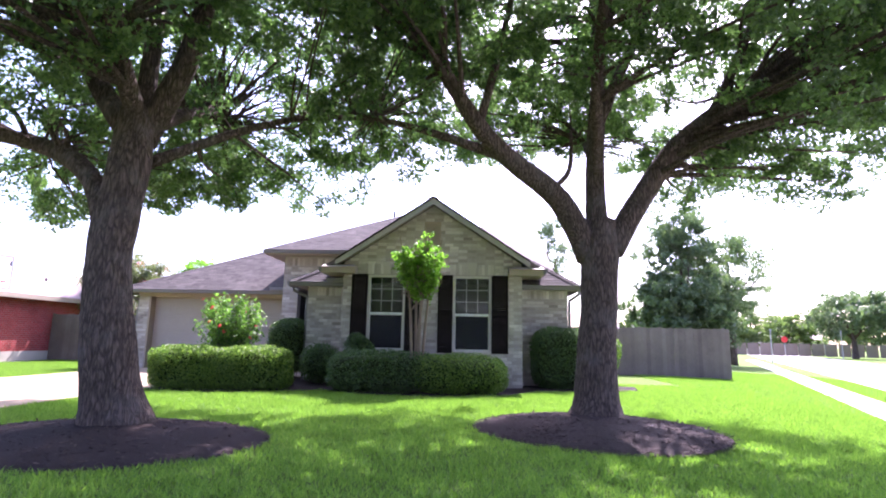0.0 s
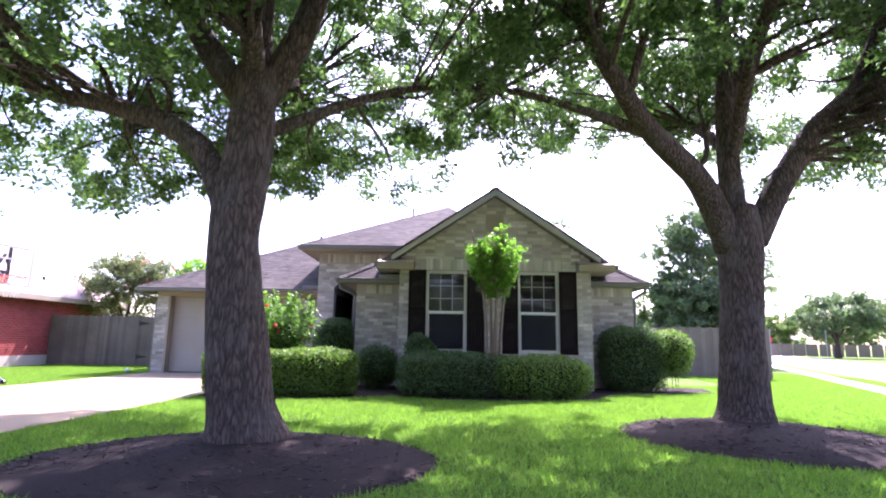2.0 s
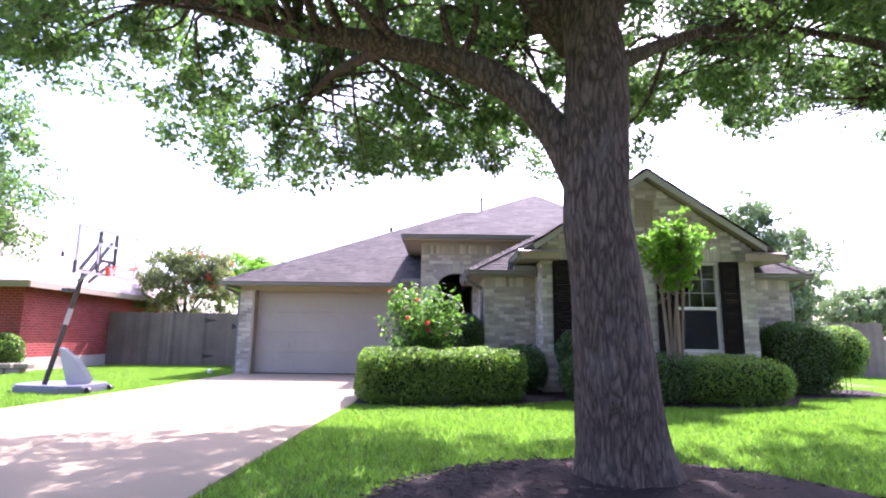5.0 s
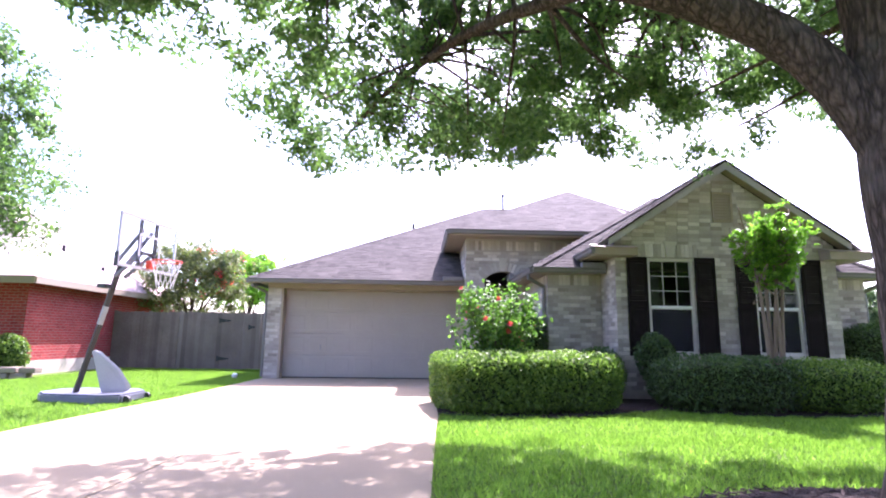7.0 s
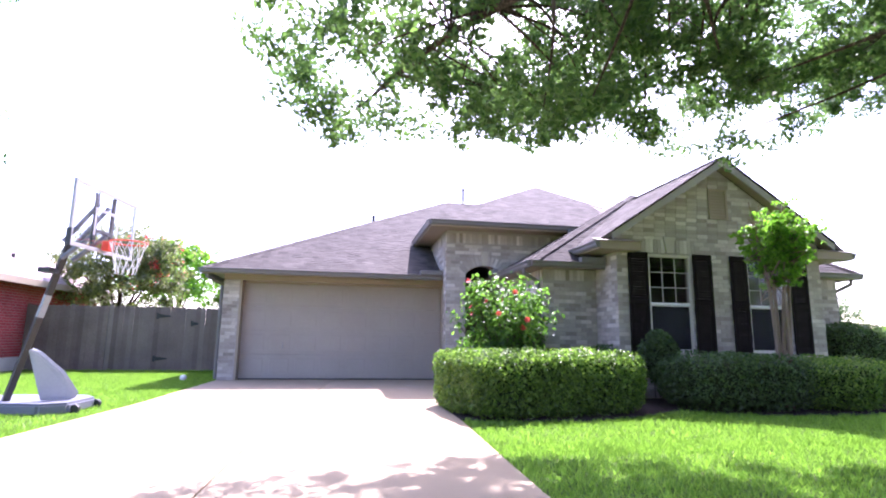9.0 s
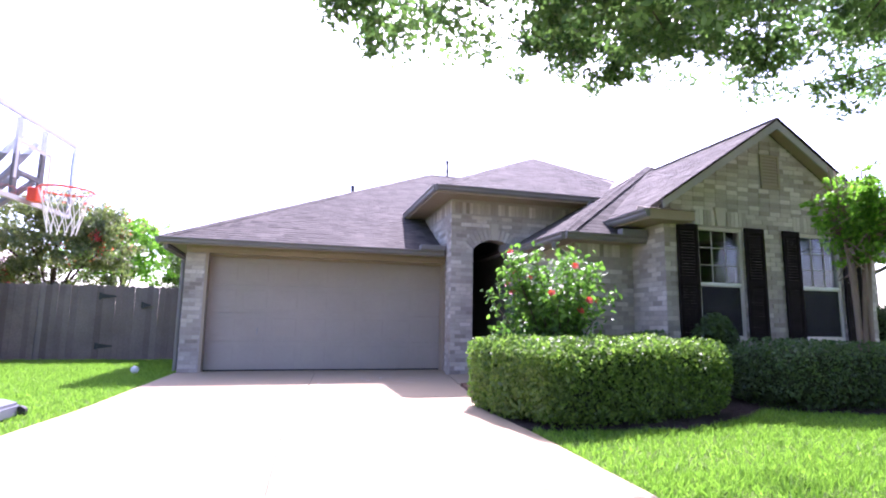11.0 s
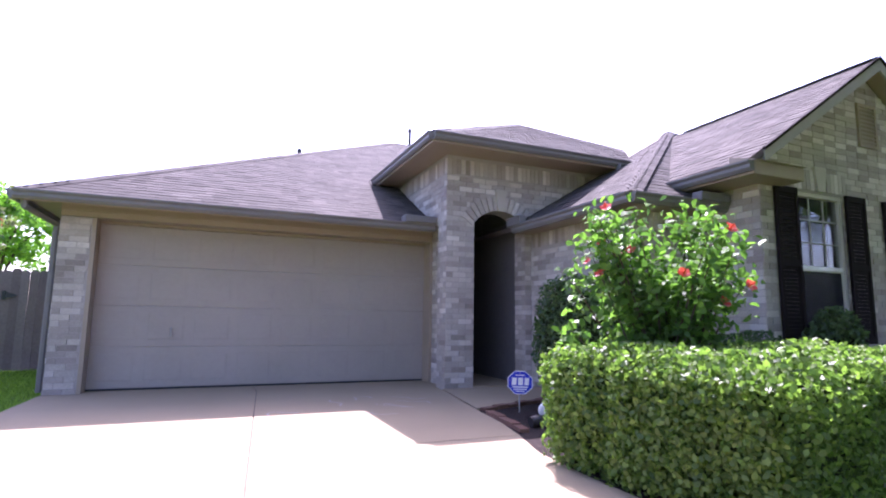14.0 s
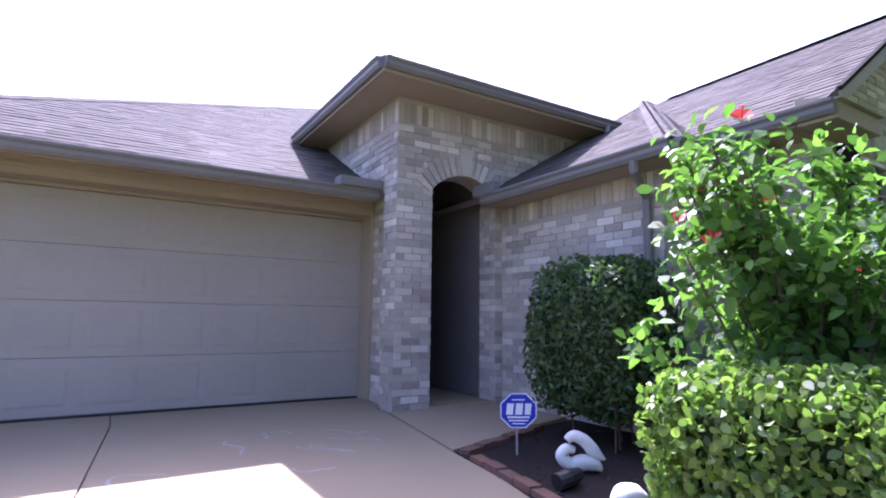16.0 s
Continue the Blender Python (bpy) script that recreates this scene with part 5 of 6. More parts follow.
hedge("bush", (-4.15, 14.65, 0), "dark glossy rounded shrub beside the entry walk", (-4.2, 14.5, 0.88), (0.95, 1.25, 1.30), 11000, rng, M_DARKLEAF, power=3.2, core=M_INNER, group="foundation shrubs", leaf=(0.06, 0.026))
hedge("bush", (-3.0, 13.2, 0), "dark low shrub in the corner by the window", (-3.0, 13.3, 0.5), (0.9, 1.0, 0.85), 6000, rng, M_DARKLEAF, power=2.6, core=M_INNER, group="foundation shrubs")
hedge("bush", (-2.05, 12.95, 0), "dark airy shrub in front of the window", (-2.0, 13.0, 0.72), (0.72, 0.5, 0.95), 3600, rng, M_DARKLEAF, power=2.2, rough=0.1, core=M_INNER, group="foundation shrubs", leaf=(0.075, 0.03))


def hibiscus(rng):
    h = thing("hibiscus", (-5.0, 12.55, 0), "tall leafy hibiscus with coral red flowers behind the hedge", "bush")
    stems = bmesh.new()
    pos, tips = [], []
    for k in range(44):
        a = rng.uniform(0, 6.283)
        lean = rng.uniform(0.1, 0.78) ** 0.8
        top = Vector((-5.0 + math.cos(a) * lean * 0.95, 12.55 + math.sin(a) * lean * 0.85, rng.uniform(1.3, 2.22) - 0.5 * lean))
        b = Vector((-5.0 + rng.normal(0, 0.08), 12.55 + rng.normal(0, 0.08), 0.02))
        m1 = b.lerp(top, 0.5) + Vector((math.cos(a), math.sin(a), 0)) * -0.06
        pts, rad = spline([b, m1, top], [0.012, 0.009, 0.004], 6)
        tube(stems, pts, rad, 5, 0, False)
        tips.append(top)
        for p in pts[4:]:
            for _ in range(14):
                pos.append(np.array(p) + rng.normal(0, 0.085, 3))
        for _ in range(9):
            pos.append(np.array(top) + rng.normal(0, 0.06, 3))
    tagged(part("stems", stems, M_STEM, h), kind="stuff")
    pos = np.array(pos)
    out = pos - np.array([-5.0, 12.55, 1.0])
    out /= np.linalg.norm(out, axis=1, keepdims=True)
    array_mesh("foliage", leaf_quads(rng, pos, out * 0.5 + np.array([0, 0, 0.6]), 0.082, 0.047, 0.8, True), 6, M_HIBISCUS, h)
    for k in range(15):
        t = tips[(k * 7) % len(tips)]
        c = Vector(t) + Vector(rng.normal(0, 0.09, 3)) + Vector((0, 0, rng.uniform(-0.5, 0.05)))
        d = (c - Vector((-5.0, 12.55, 0.9))).normalized() + Vector((-0.4, -0.7, 0.2))
        d.normalize()
        c += d * 0.12
        s = d.cross(Vector((0, 0, 1))).normalized()
        u = s.cross(d)
        bm = bmesh.new()
        for q in range(5):
            a = q * 1.2566
            e = s * math.cos(a) + u * math.sin(a)
            f = s * math.cos(a + 1.57) + u * math.sin(a + 1.57)
            v = [bm.verts.new(c), bm.verts.new(c + e * 0.034 + f * 0.023 + d * 0.018), bm.verts.new(c + e * 0.05 + d * 0.022), bm.verts.new(c + e * 0.034 - f * 0.023 + d * 0.015)]
            bm.faces.new(v)
        fl = part("flower", bm, M_PETAL, h, "coral red flower")
        bm = bmesh.new()
        tube(bm, [c, c + d * 0.06], [0.004, 0.006], 6)
        part("stamen", bm, M_RED, fl)


hibiscus(np.random.default_rng(77))

# multi-stemmed ornamental tree in front of the windows
myr = np.random.default_rng(31)
mb = Vector((-0.57, 11.85, 0.0))
stemsM = []
for dx, dy, tx in ((-0.10, 0.0, -0.22), (-0.03, 0.05, -0.06), (0.04, -0.04, 0.06), (0.10, 0.02, 0.24), (0.0, 0.0, 0.1)):
    stemsM.append([(tuple(mb + Vector((dx, dy, 0.02))), 0.034), (tuple(mb + Vector((dx * 1.3, dy, 1.0))), 0.03), (tuple(mb + Vector((tx * 0.9, dy, 2.0))), 0.024), (tuple(mb + Vector((tx * 1.4, dy * 2, 2.6))), 0.016), (tuple(mb + Vector((tx * 2.0, dy * 3, 3.3))), 0.008)])
clm = []
for k in range(34):         # upright shoots, fanning out and ending at uneven heights
    a, lean = myr.uniform(0, 6.283), myr.uniform(0.05, 1.0) ** 0.6
    z0 = myr.uniform(1.95, 2.5)
    z1 = z0 + myr.uniform(0.45, 1.05) * (1.15 - 0.45 * lean)
    r0, r1 = 0.24 * lean, myr.uniform(0.42, 0.66) * lean
    for t in np.linspace(0, 1, 6):
        r = r0 + (r1 - r0) * t ** 0.8
        clm.append(np.array([mb.x + math.cos(a) * r, mb.y + math.sin(a) * r * 0.95, z0 + (z1 - z0) * t]))
shade_tree("crape_myrtle", tuple(mb), stemsM[4], stemsM[:4], clm, 9800, myr, "small multi-stemmed tree with bright green crown before the windows", (0.072, 0.042), M_SMOOTHBARK, M_MYRTLE, 0.115, True, 8)

# trees farther off
def far_tree(name, at, h0, crown_c, crown_r, n, leaves, seed, label, mat, leaf, clump=0.9, low=None, tr=0.2, taper=0.0):
    r = np.random.default_rng(seed)
    x, y = at
    z0, hz = crown_c[2] - crown_r[2], 2 * crown_r[2]
    cone = lambda q: math.hypot((q[0] - crown_c[0]) / crown_r[0], (q[1] - crown_c[1]) / crown_r[1]) < 1.0 - taper * max(0.0, (q[2] - z0) / hz)
    c = crown_centres(r, n, crown_c, crown_r, low if low is not None else crown_c[2] - crown_r[2] * 0.9, cone)
    trunk = [((x, y, -0.25), tr * 1.3), ((x, y, h0 * 0.5), tr), ((crown_c[0], crown_c[1], h0), tr * 0.8), ((crown_c[0], crown_c[1], crown_c[2] + crown_r[2] * 0.5), tr * 0.25)]
    limbs = []
    for k in range(5):
        a = k * 1.257 + seed
        limbs.append([((crown_c[0], crown_c[1], h0), tr * 0.5), ((crown_c[0] + math.cos(a) * crown_r[0] * 0.35, crown_c[1] + math.sin(a) * crown_r[1] * 0.35, crown_c[2] - crown_r[2] * 0.3), tr * 0.3), ((crown_c[0] + math.cos(a) * crown_r[0] * 0.75, crown_c[1] + math.sin(a) * crown_r[1] * 0.75, crown_c[2] + crown_r[2] * 0.1), 0.02)])
    return shade_tree(name, (x, y, 0), trunk, limbs, c, leaves, r, label, leaf, M_BARK, mat, clump, True, 8)


far_tree("pine_tree", (13.6, 34), 2.0, (13.6, 34, 4.9), (3.4, 2.8, 4.2), 120, 52000, 41, "dense dark blue-green tree behind the side fence", M_FARLEAF, (0.26, 0.11), 0.9, 1.2, taper=0.7)
far_tree("tree", (17.6, 36.5), 3.0, (17.6, 36.5, 5.4), (2.9, 2.5, 2.9), 40, 9000, 42, "airy tree with gaps beyond the side fence, paled by haze in its leaf colour", M_FARLEAF, (0.22, 0.11), 0.85, 2.2)
far_tree("pine_tree", (6.3, 40), 4.0, (6.3, 40, 7.4), (1.9, 1.9, 2.9), 35, 9000, 43, "distant pine top showing above the roof", M_FARLEAF, (0.22, 0.06), 0.7, 3.0)
far_tree("oak_tree", (51.5, 75), 2.2, (51.5, 75, 5.2), (5.2, 4.8, 3.4), 80, 16000, 44, "round dark green tree across the side street", M_FARLEAF, (0.4, 0.22), 1.4, 2.3, 0.35)
far_tree("oak_tree", (62, 74), 2.2, (62, 74, 5.0), (5.5, 4.8, 3.3), 70, 13000, 45, "round dark green tree across the side street", M_FARLEAF, (0.4, 0.22), 1.4, 2.3, 0.35)
for k, (x, y, rr) in enumerate(((45, 100, 4.5), (53, 104, 5), (36, 112, 4.6), (62, 108, 5), (72, 100, 5.5), (84, 96, 5))):
    far_tree("tree", (x, y), 1.5, (x, y, 4.2), (rr, rr * 0.8, 3.3), 45, 7000, 50 + k, "pale hazy tree in the distance along the street", M_FARPALE, (0.5, 0.3), 1.5, 1.2, 0.3)
# Unseen row behind the camera, added to darken what the panes reflect.
for k, (x, y) in enumerate(((-26, -24), (-15, -27), (-5, -25), (6, -26), (17, -24), (28, -27))):
    far_tree("oak_tree", (x, y), 2.0, (x, y, 5.6), (6.2, 4.5, 4.4), 70, 9000, 80 + k, "broad unseen tree added behind the camera for darker window reflections", M_FARLEAF, (0.45, 0.28), 1.7, 1.2, 0.3)
far_tree("crape_myrtle", (-14.7, 23.6), 1.2, (-14.7, 23.6, 2.95), (2.0, 1.4, 1.6), 90, 20000, 61, "wide dusty-leaved flowering tree behind the board fence", M_DUSTY, (0.12, 0.06), 0.5, 1.5, 0.1)
fl = [p for p in crown_centres(np.random.default_rng(8), 26, (-13.9, 23.3, 3.4), (1.2, 1.1, 1.1), 2.6)]
rf = np.random.default_rng(9)
cs = np.repeat(np.array(fl), 18, axis=0) + rf.normal(0, 0.07, (26 * 18, 3))
blossom = array_mesh("blossom", leaf_quads(rf, cs, np.tile([0, -0.5, 0.5], (len(cs), 1)), 0.07, 0.05), 4, M_PETAL)
blossom.parent = [o for o in scene.objects if o.name.startswith("crape_myrtle") and o.location.x < -10][0]
blossom.matrix_parent_inverse = Matrix.Translation(-blossom.parent.location)
far_tree("tree", (-15.8, 33), 1.5, (-15.6, 33, 4.0), (1.9, 1.8, 1.5), 30, 6000, 62, "bright green tree behind the garage", M_MYRTLE, (0.22, 0.13), 0.8, 1.5, 0.12)
far_tree("tree", (-13.0, 36), 1.5, (-13.0, 36, 3.4), (1.6, 1.5, 1.3), 26, 5000, 63, "green tree behind the garage", M_FARPALE, (0.22, 0.13), 0.8, 1.5, 0.12)
far_tree("oak_tree", (-17.6, 14.2), 1.6, (-17.2, 14.2, 4.9), (3.0, 2.5, 3.4), 170, 50000, 64, "tall leafy tree on the neighbouring lawn", M_OAKLEAF, (0.11, 0.06), 0.62, 1.8, 0.2)


# ---- fences ----
def picket_mesh(h, w=0.138):
    bm = bmesh.new()
    c = 0.03
    prism(bm, [(0, 0, 0.02), (w, 0, 0.02), (w, 0, h - c), (w - c, 0, h), (c, 0, h), (0, 0, h - c)], (0, 0.018, 0))
    bmesh.ops.recalc_face_normals(bm, faces=bm.faces)
    me = bpy.data.meshes.new("picket")
    bm.to_mesh(me)
    bm.free()
    me.materials.append(M_FENCE)
    return me


PICKETS = [picket_mesh(1.80), picket_mesh(1.83), picket_mesh(1.81, 0.134)]


def fence(name, p0, p1, zg, label, rng, height=1.8):
    f = thing(name, (*p0, zg), label, "fence", "", "structure")
    a, b = Vector((*p0, zg)), Vector((*p1, zg))
    d = (b - a).normalized()
    ang = math.atan2(d.y, d.x)
    n = int((b - a).length / 0.1365) + 1
    for k in range(n):
        ob = new("picket", PICKETS[int(rng.integers(3))])
        ob.parent = f
        ob.matrix_parent_inverse = f.matrix_world.inverted()
        ob.matrix_basis = Matrix.Translation(a + d * (k * 0.1365) + Vector((0, 0, rng.uniform(-0.012, 0.012)))) @ pose(0, 0, 0, 0, rng.normal(0, 0.12), math.degrees(ang))
    s = Vector((-d.y, d.x, 0))
    for z in (0.35, 0.95, 1.55):
        bm = prism(bmesh.new(), [a + s * 0.022 + Vector((0, 0, z)), b + s * 0.022 + Vector((0, 0, z)), b + s * 0.06 + Vector((0, 0, z)), a + s * 0.06 + Vector((0, 0, z))], (0, 0, 0.085))
        part("rail", bm, M_FENCEFAR, f)
    m = max(1, int((b - a).length / 2.4))
    for k in range(m + 1):
        p = a.lerp(b, k / m) + s * 0.11
        boxed("post", p.x - 0.045, p.x + 0.045, p.y - 0.045, p.y + 0.045, zg, zg + 1.78, M_FENCEFAR, f)
    return f


fr = np.random.default_rng(12)
FY = 21.08
west_fence = fence("fence_west", (-14.02, FY), (-10.16, FY), 0.0, "weathered grey cedar board fence with a gate", fr)
fence("fence_neighbour", (-16.28, 21.45), (-14.04, FY - 0.03), 0.0, "shaded weathered board fence beside the red house", fr)
fence("fence_east", (3.05, 20.35), (9.62, 20.07), -0.12, "weathered grey cedar board fence at the side yard", fr)
fence("fence_east_return", (9.66, 20.1), (14.5, 31.5), -0.16, "weathered grey cedar board fence running beside the sidewalk", fr)
for nm, x, z, ln in (("gate_hinge", -12.68, 1.55, 0.32), ("gate_hinge", -12.68, 0.35, 0.32), ("gate_latch", -11.75, 1.35, 0.16)):
    bm = prism(bmesh.new(), [(x, FY - 0.015, z - 0.06), (x + ln, FY - 0.015, z - 0.015), (x + ln, FY - 0.015, z + 0.015), (x, FY - 0.015, z + 0.06)], (0, -0.012, 0))
    box(bm, x - 0.06, x - 0.004, FY - 0.03, FY - 0.01, z - 0.08, z + 0.08)
    part(nm, bm, M_BLACK, west_fence, "black iron gate strap")
reel = thing("hose_reel", (-10.45, FY - 0.1, 1.15), "black hose reel on the fence by the garage", "hose reel")
bm = bmesh.new()
tube(bm, [(-10.5, FY - 0.06, 1.3), (-10.5, FY - 0.22, 1.3)], [0.15, 0.15], 16)
part("drum", bm, M_BLACK, reel)
boxed("bracket", -10.58, -10.42, FY - 0.06, FY - 0.02, 1.2, 1.5, M_BLACK, reel)
ball = thing("yard_ball", (-10.95, 17.5, 0.0), "small white ball on the lawn by the garage", "ball")
bm = bmesh.new()
bmesh.ops.create_icosphere(bm, subdivisions=3, radius=0.07, matrix=Matrix.Translation((-10.95, 17.5, 0.075)))
part("ball", bm, M_WHITE, ball, smooth=True)


# ---- basketball goal ----
def hoop():
    h = thing("basketball_hoop", (-11.85, 13.05, 0), "portable basketball hoop with clear backboard and black pole", "basketball hoop")
    bm = prism(bmesh.new(), [(-12.3, 12.35, 0.0), (-12.05, 12.05, 0.0), (-11.1, 11.86, 0.0), (-10.82, 12.0, 0.0), (-10.8, 12.75, 0.0), (-11.05, 13.05, 0.0), (-12.05, 13.1, 0.0), (-12.3, 12.85, 0.0)], (0, 0, 0.15))
    bmesh.ops.bevel(bm, geom=[e for e in bm.edges], offset=0.03, segments=2, affect='EDGES')
    part("base_tank", bm, M_PLASTIC, h, "blue-grey plastic ballast base")
    for y in (12.1, 12.72):
        bm = bmesh.new()
        tube(bm, [(-10.79, y - 0.03, 0.06), (-10.79, y + 0.03, 0.06)], [0.06, 0.06], 12)
        part("wheel", bm, M_BLACK, h, "black plastic wheel")
    foot, top = Vector((-11.66, 12.25, 0.14)), Vector((-11.12, 12.15, 2.2))
    for a, b, r, m in ((0.0, 0.52, 0.05, M_BLACK), (0.52, 0.66, 0.051, M_PALEPLASTIC), (0.66, 1.0, 0.05, M_BLACK)):
        bm = bmesh.new()
        tube(bm, [foot.lerp(top, a), foot.lerp(top, b)], [r, r], 4)
        part("pole", bm, m, h, "black square steel pole" if m is M_BLACK else "pale label on the pole")
    bm = prism(bmesh.new(), [(-11.47, 12.2, 0.80), (-11.38, 12.22, 0.77), (-11.1, 12.3, 0.50), (-10.93, 12.36, 0.22), (-10.97, 12.35, 0.145), (-11.27, 12.24, 0.145)], (0.05, 0.05, 0.02))
    bmesh.ops.bevel(bm, geom=[e for e in bm.edges], offset=0.012, segments=2, affect='EDGES')
    part("pole_shroud", bm, M_PALEPLASTIC, h, "grey plastic shroud plate")
    fixed = set(scene.objects)
    bx0, by0, by1, z0, z1 = -10.69, 11.37, 12.85, 2.07, 2.90
    pane = boxed("backboard_pane", bx0, bx0 + 0.012, by0 + 0.045, by1 - 0.045, z0 + 0.045, z1 - 0.045, M_BOARD, h, "clear acrylic pane")
    pane.visible_shadow = False
    for y0, y1, a, b in ((by0, by0 + 0.045, z0, z1), (by1 - 0.045, by1, z0, z1), (by0 + 0.045, by1 - 0.045, z0, z0 + 0.045), (by0 + 0.045, by1 - 0.045, z1 - 0.045, z1)):
        boxed("backboard_frame", bx0 - 0.02, bx0 + 0.014, y0, y1, a, b, M_PALEPLASTIC, h, "pale grey board frame")
    yc = (by0 + by1) / 2
    for y0, y1, a, b in ((yc - 0.28, yc + 0.28, 2.60, 2.64), (yc - 0.28, yc - 0.24, 2.27, 2.60), (yc + 0.24, yc + 0.28, 2.27, 2.60)):
        boxed("target_stripe", bx0 + 0.0125, bx0 + 0.015, y0, y1, a, b, M_PALEPLASTIC, h, "pale target square")
    for y in (yc - 0.2, yc + 0.2):
        boxed("rear_strut", bx0 - 0.05, bx0 - 0.021, y - 0.034, y + 0.034, z0 + 0.045, z1 - 0.045, M_BLACK, h, "black strut")
    boxed("rear_strut", bx0 - 0.05, bx0 - 0.021, yc - 0.18, yc + 0.18, 2.32, 2.37, M_BLACK, h, "black strut")
    for y in (yc - 0.12, yc + 0.12):
        for za, zb in ((2.2, 2.72), (1.98, 2.32)):
            bm = bmesh.new()
            tube(bm, [(-11.13, y, za), (bx0 - 0.05, y, zb)], [0.035, 0.035], 6)
            part("arm", bm, M_PLASTIC, h, "grey lift arm")
    boxed("lift_handle", -11.32, -11.18, yc - 0.25, yc - 0.05, 1.78, 1.84, M_BLACK, h)
    boxed("board_pad", bx0 - 0.03, bx0 + 0.03, by0 - 0.012, by0 - 0.001, z0 - 0.02, z0 + 0.2, M_BLACK, h, "black corner pad")
    zr = 2.22
    boxed("rim_bracket", bx0 + 0.016, bx0 + 0.11, yc - 0.07, yc + 0.07, zr - 0.12, zr + 0.01, M_RED, h, "orange red bracket", 0.01)
    rc = Vector((bx0 + 0.10 + 0.228, yc, zr))
    ring = [rc + Vector((math.cos(a) * 0.228, math.sin(a) * 0.228, 0)) for a in np.linspace(0, 2 * math.pi, 29)]
    bm = bmesh.new()
    tube(bm, ring, [0.011] * 29, 8, 0, False)
    rim = part("rim", bm, M_RED, h, "orange red steel rim")
    bm = bmesh.new()
    for k in range(12):
        for sgn in (1, -1):
            pts = []
            for j in range(7):
                t = j / 6
                a = 2 * math.pi * (k + sgn * t * 1.6) / 12
                r = 0.225 * (1 - 0.48 * t ** 0.8)
                pts.append(rc + Vector((math.cos(a) * r, math.sin(a) * r, -0.42 * t)))
            tube(bm, pts, [0.0045] * 7, 4, 0, False)
    part("net", bm, M_NET, rim, "white cord net")
    turn = Matrix.Translation((bx0, yc, 0)) @ Matrix.Rotation(radians(-6.9), 4, 'Z') @ Matrix.Translation((-bx0, -yc, 0))
    for ob in set(scene.objects) - fixed:       # the board is turned a little towards the lawn
        ob.data.transform(turn)


hoop()

# ---- neighbouring house ----
nb = thing("neighbour_house", (-21, 26, 0), "red brick neighbouring house with shingle roof paled for haze", "house")
bm = bmesh.new()
box(bm, -34, -16.3, 17.5, 25.9, -0.02, 2.45)
part("wall", bm, M_REDBRICK, nb, "red brick wall")
boxed("wall_base", -34.03, -16.27, 17.47, 25.93, -0.02, 0.36, M_STONE, nb, "pale foundation strip")
n_e = 2.46
x0, x1, ya, yb, pit = -34.5, -15.9, 17.1, 26.3, 0.7
hr = (yb - ya) / 2
bm = bmesh.new()
vs = [bm.verts.new(p) for p in ((x0, ya, n_e), (x1, ya, n_e), (x1, yb, n_e), (x0, yb, n_e), (x1 - hr, (ya + yb) / 2, n_e + pit * hr), (x0 + hr, (ya + yb) / 2, n_e + pit * hr))]
for f in ((0, 1, 4, 5), (1, 2, 4), (2, 3, 5, 4), (3, 0, 5), (3, 2, 1, 0)):
    bm.faces.new([vs[i] for i in f])
part("roof", bm, M_NEIGHBOUR_ROOF, nb, "pinkish brown shingle roof with bright haze put into its colour")
boxed("fascia", x0, x1, ya - 0.03, ya - 0.002, n_e - 0.16, n_e + 0.02, M_TRIM, nb, "taupe fascia")
boxed("fascia", x1 + 0.002, x1 + 0.03, ya, yb, n_e - 0.16, n_e + 0.02, M_TRIM, nb, "taupe fascia")
for x, y, z in ((-17.6, 20.6, 3.75), (-18.6, 20.2, 4.45), (-16.9, 21.6, 3.2)):
    bm = bmesh.new()
    tube(bm, [(x, y, z - 0.4), (x, y, z + 0.08)], [0.05, 0.05], 10)
    part("roof_vent", bm, M_BLACK, nb, "dark roof vent")
border = thing("stone_border", (-17, 16.7, 0), "low stacked stone border of a flower bed", "border")
rs = np.random.default_rng(4)
for k in range(9):
    for lay_ in range(2):
        x = -19.2 + k * 0.42 + 0.2 * lay_
        boxed("stone", x, x + 0.38, 16.55 + rs.uniform(-0.03, 0.03), 16.85, lay_ * 0.14, lay_ * 0.14 + 0.13, M_BACKSTONE, border, bevel=0.02)
hedge("bush", (-16.3, 17.1, 0), "small round pale green bush in the stone border", (-16.35, 17.1, 0.55), (1.0, 0.6, 0.9), 4000, rng, M_HEDGE, power=2.2, core=M_INNER, leaf=(0.07, 0.04))

# far side of the street: a board fence, house roofs, posts
farf = thing("street_fence", (50, 96, -0.2), "long brown board fence across the far street", "fence", kind="structure")
for k in range(40):
    x = 22 + k * 1.8
    boxed("panel", x, x + 1.78, 95 - k * 0.35, 95.1 - k * 0.35, -0.25, 1.7, M_FENCEFAR, farf)
for k, (x, y) in enumerate(((30, 112), (48, 118), (66, 112))):
    fh = thing("far_house", (x, y, 0), "distant pale house with a grey hip roof behind the fence", "house", "distant houses")
    boxed("wall", x - 6, x + 6, y, y + 9, -0.25, 2.7, M_STONE, fh)
    bm = bmesh.new()
    vs = [bm.verts.new(p) for p in ((x - 6.5, y - 0.5, 2.7), (x + 6.5, y - 0.5, 2.7), (x + 6.5, y + 9.5, 2.7), (x - 6.5, y + 9.5, 2.7), (x + 2, y + 4.5, 5.4), (x - 2, y + 4.5, 5.4))]
    for f in ((0, 1, 4, 5), (1, 2, 4), (2, 3, 5, 4), (3, 0, 5), (3, 2, 1, 0)):
        bm.faces.new([vs[i] for i in f])
    part("roof", bm, M_NEIGHBOUR_ROOF, fh)
stop = thing("stop_sign", (44.2, 78, -0.22), "small red stop sign on a steel post far down the street", "sign")
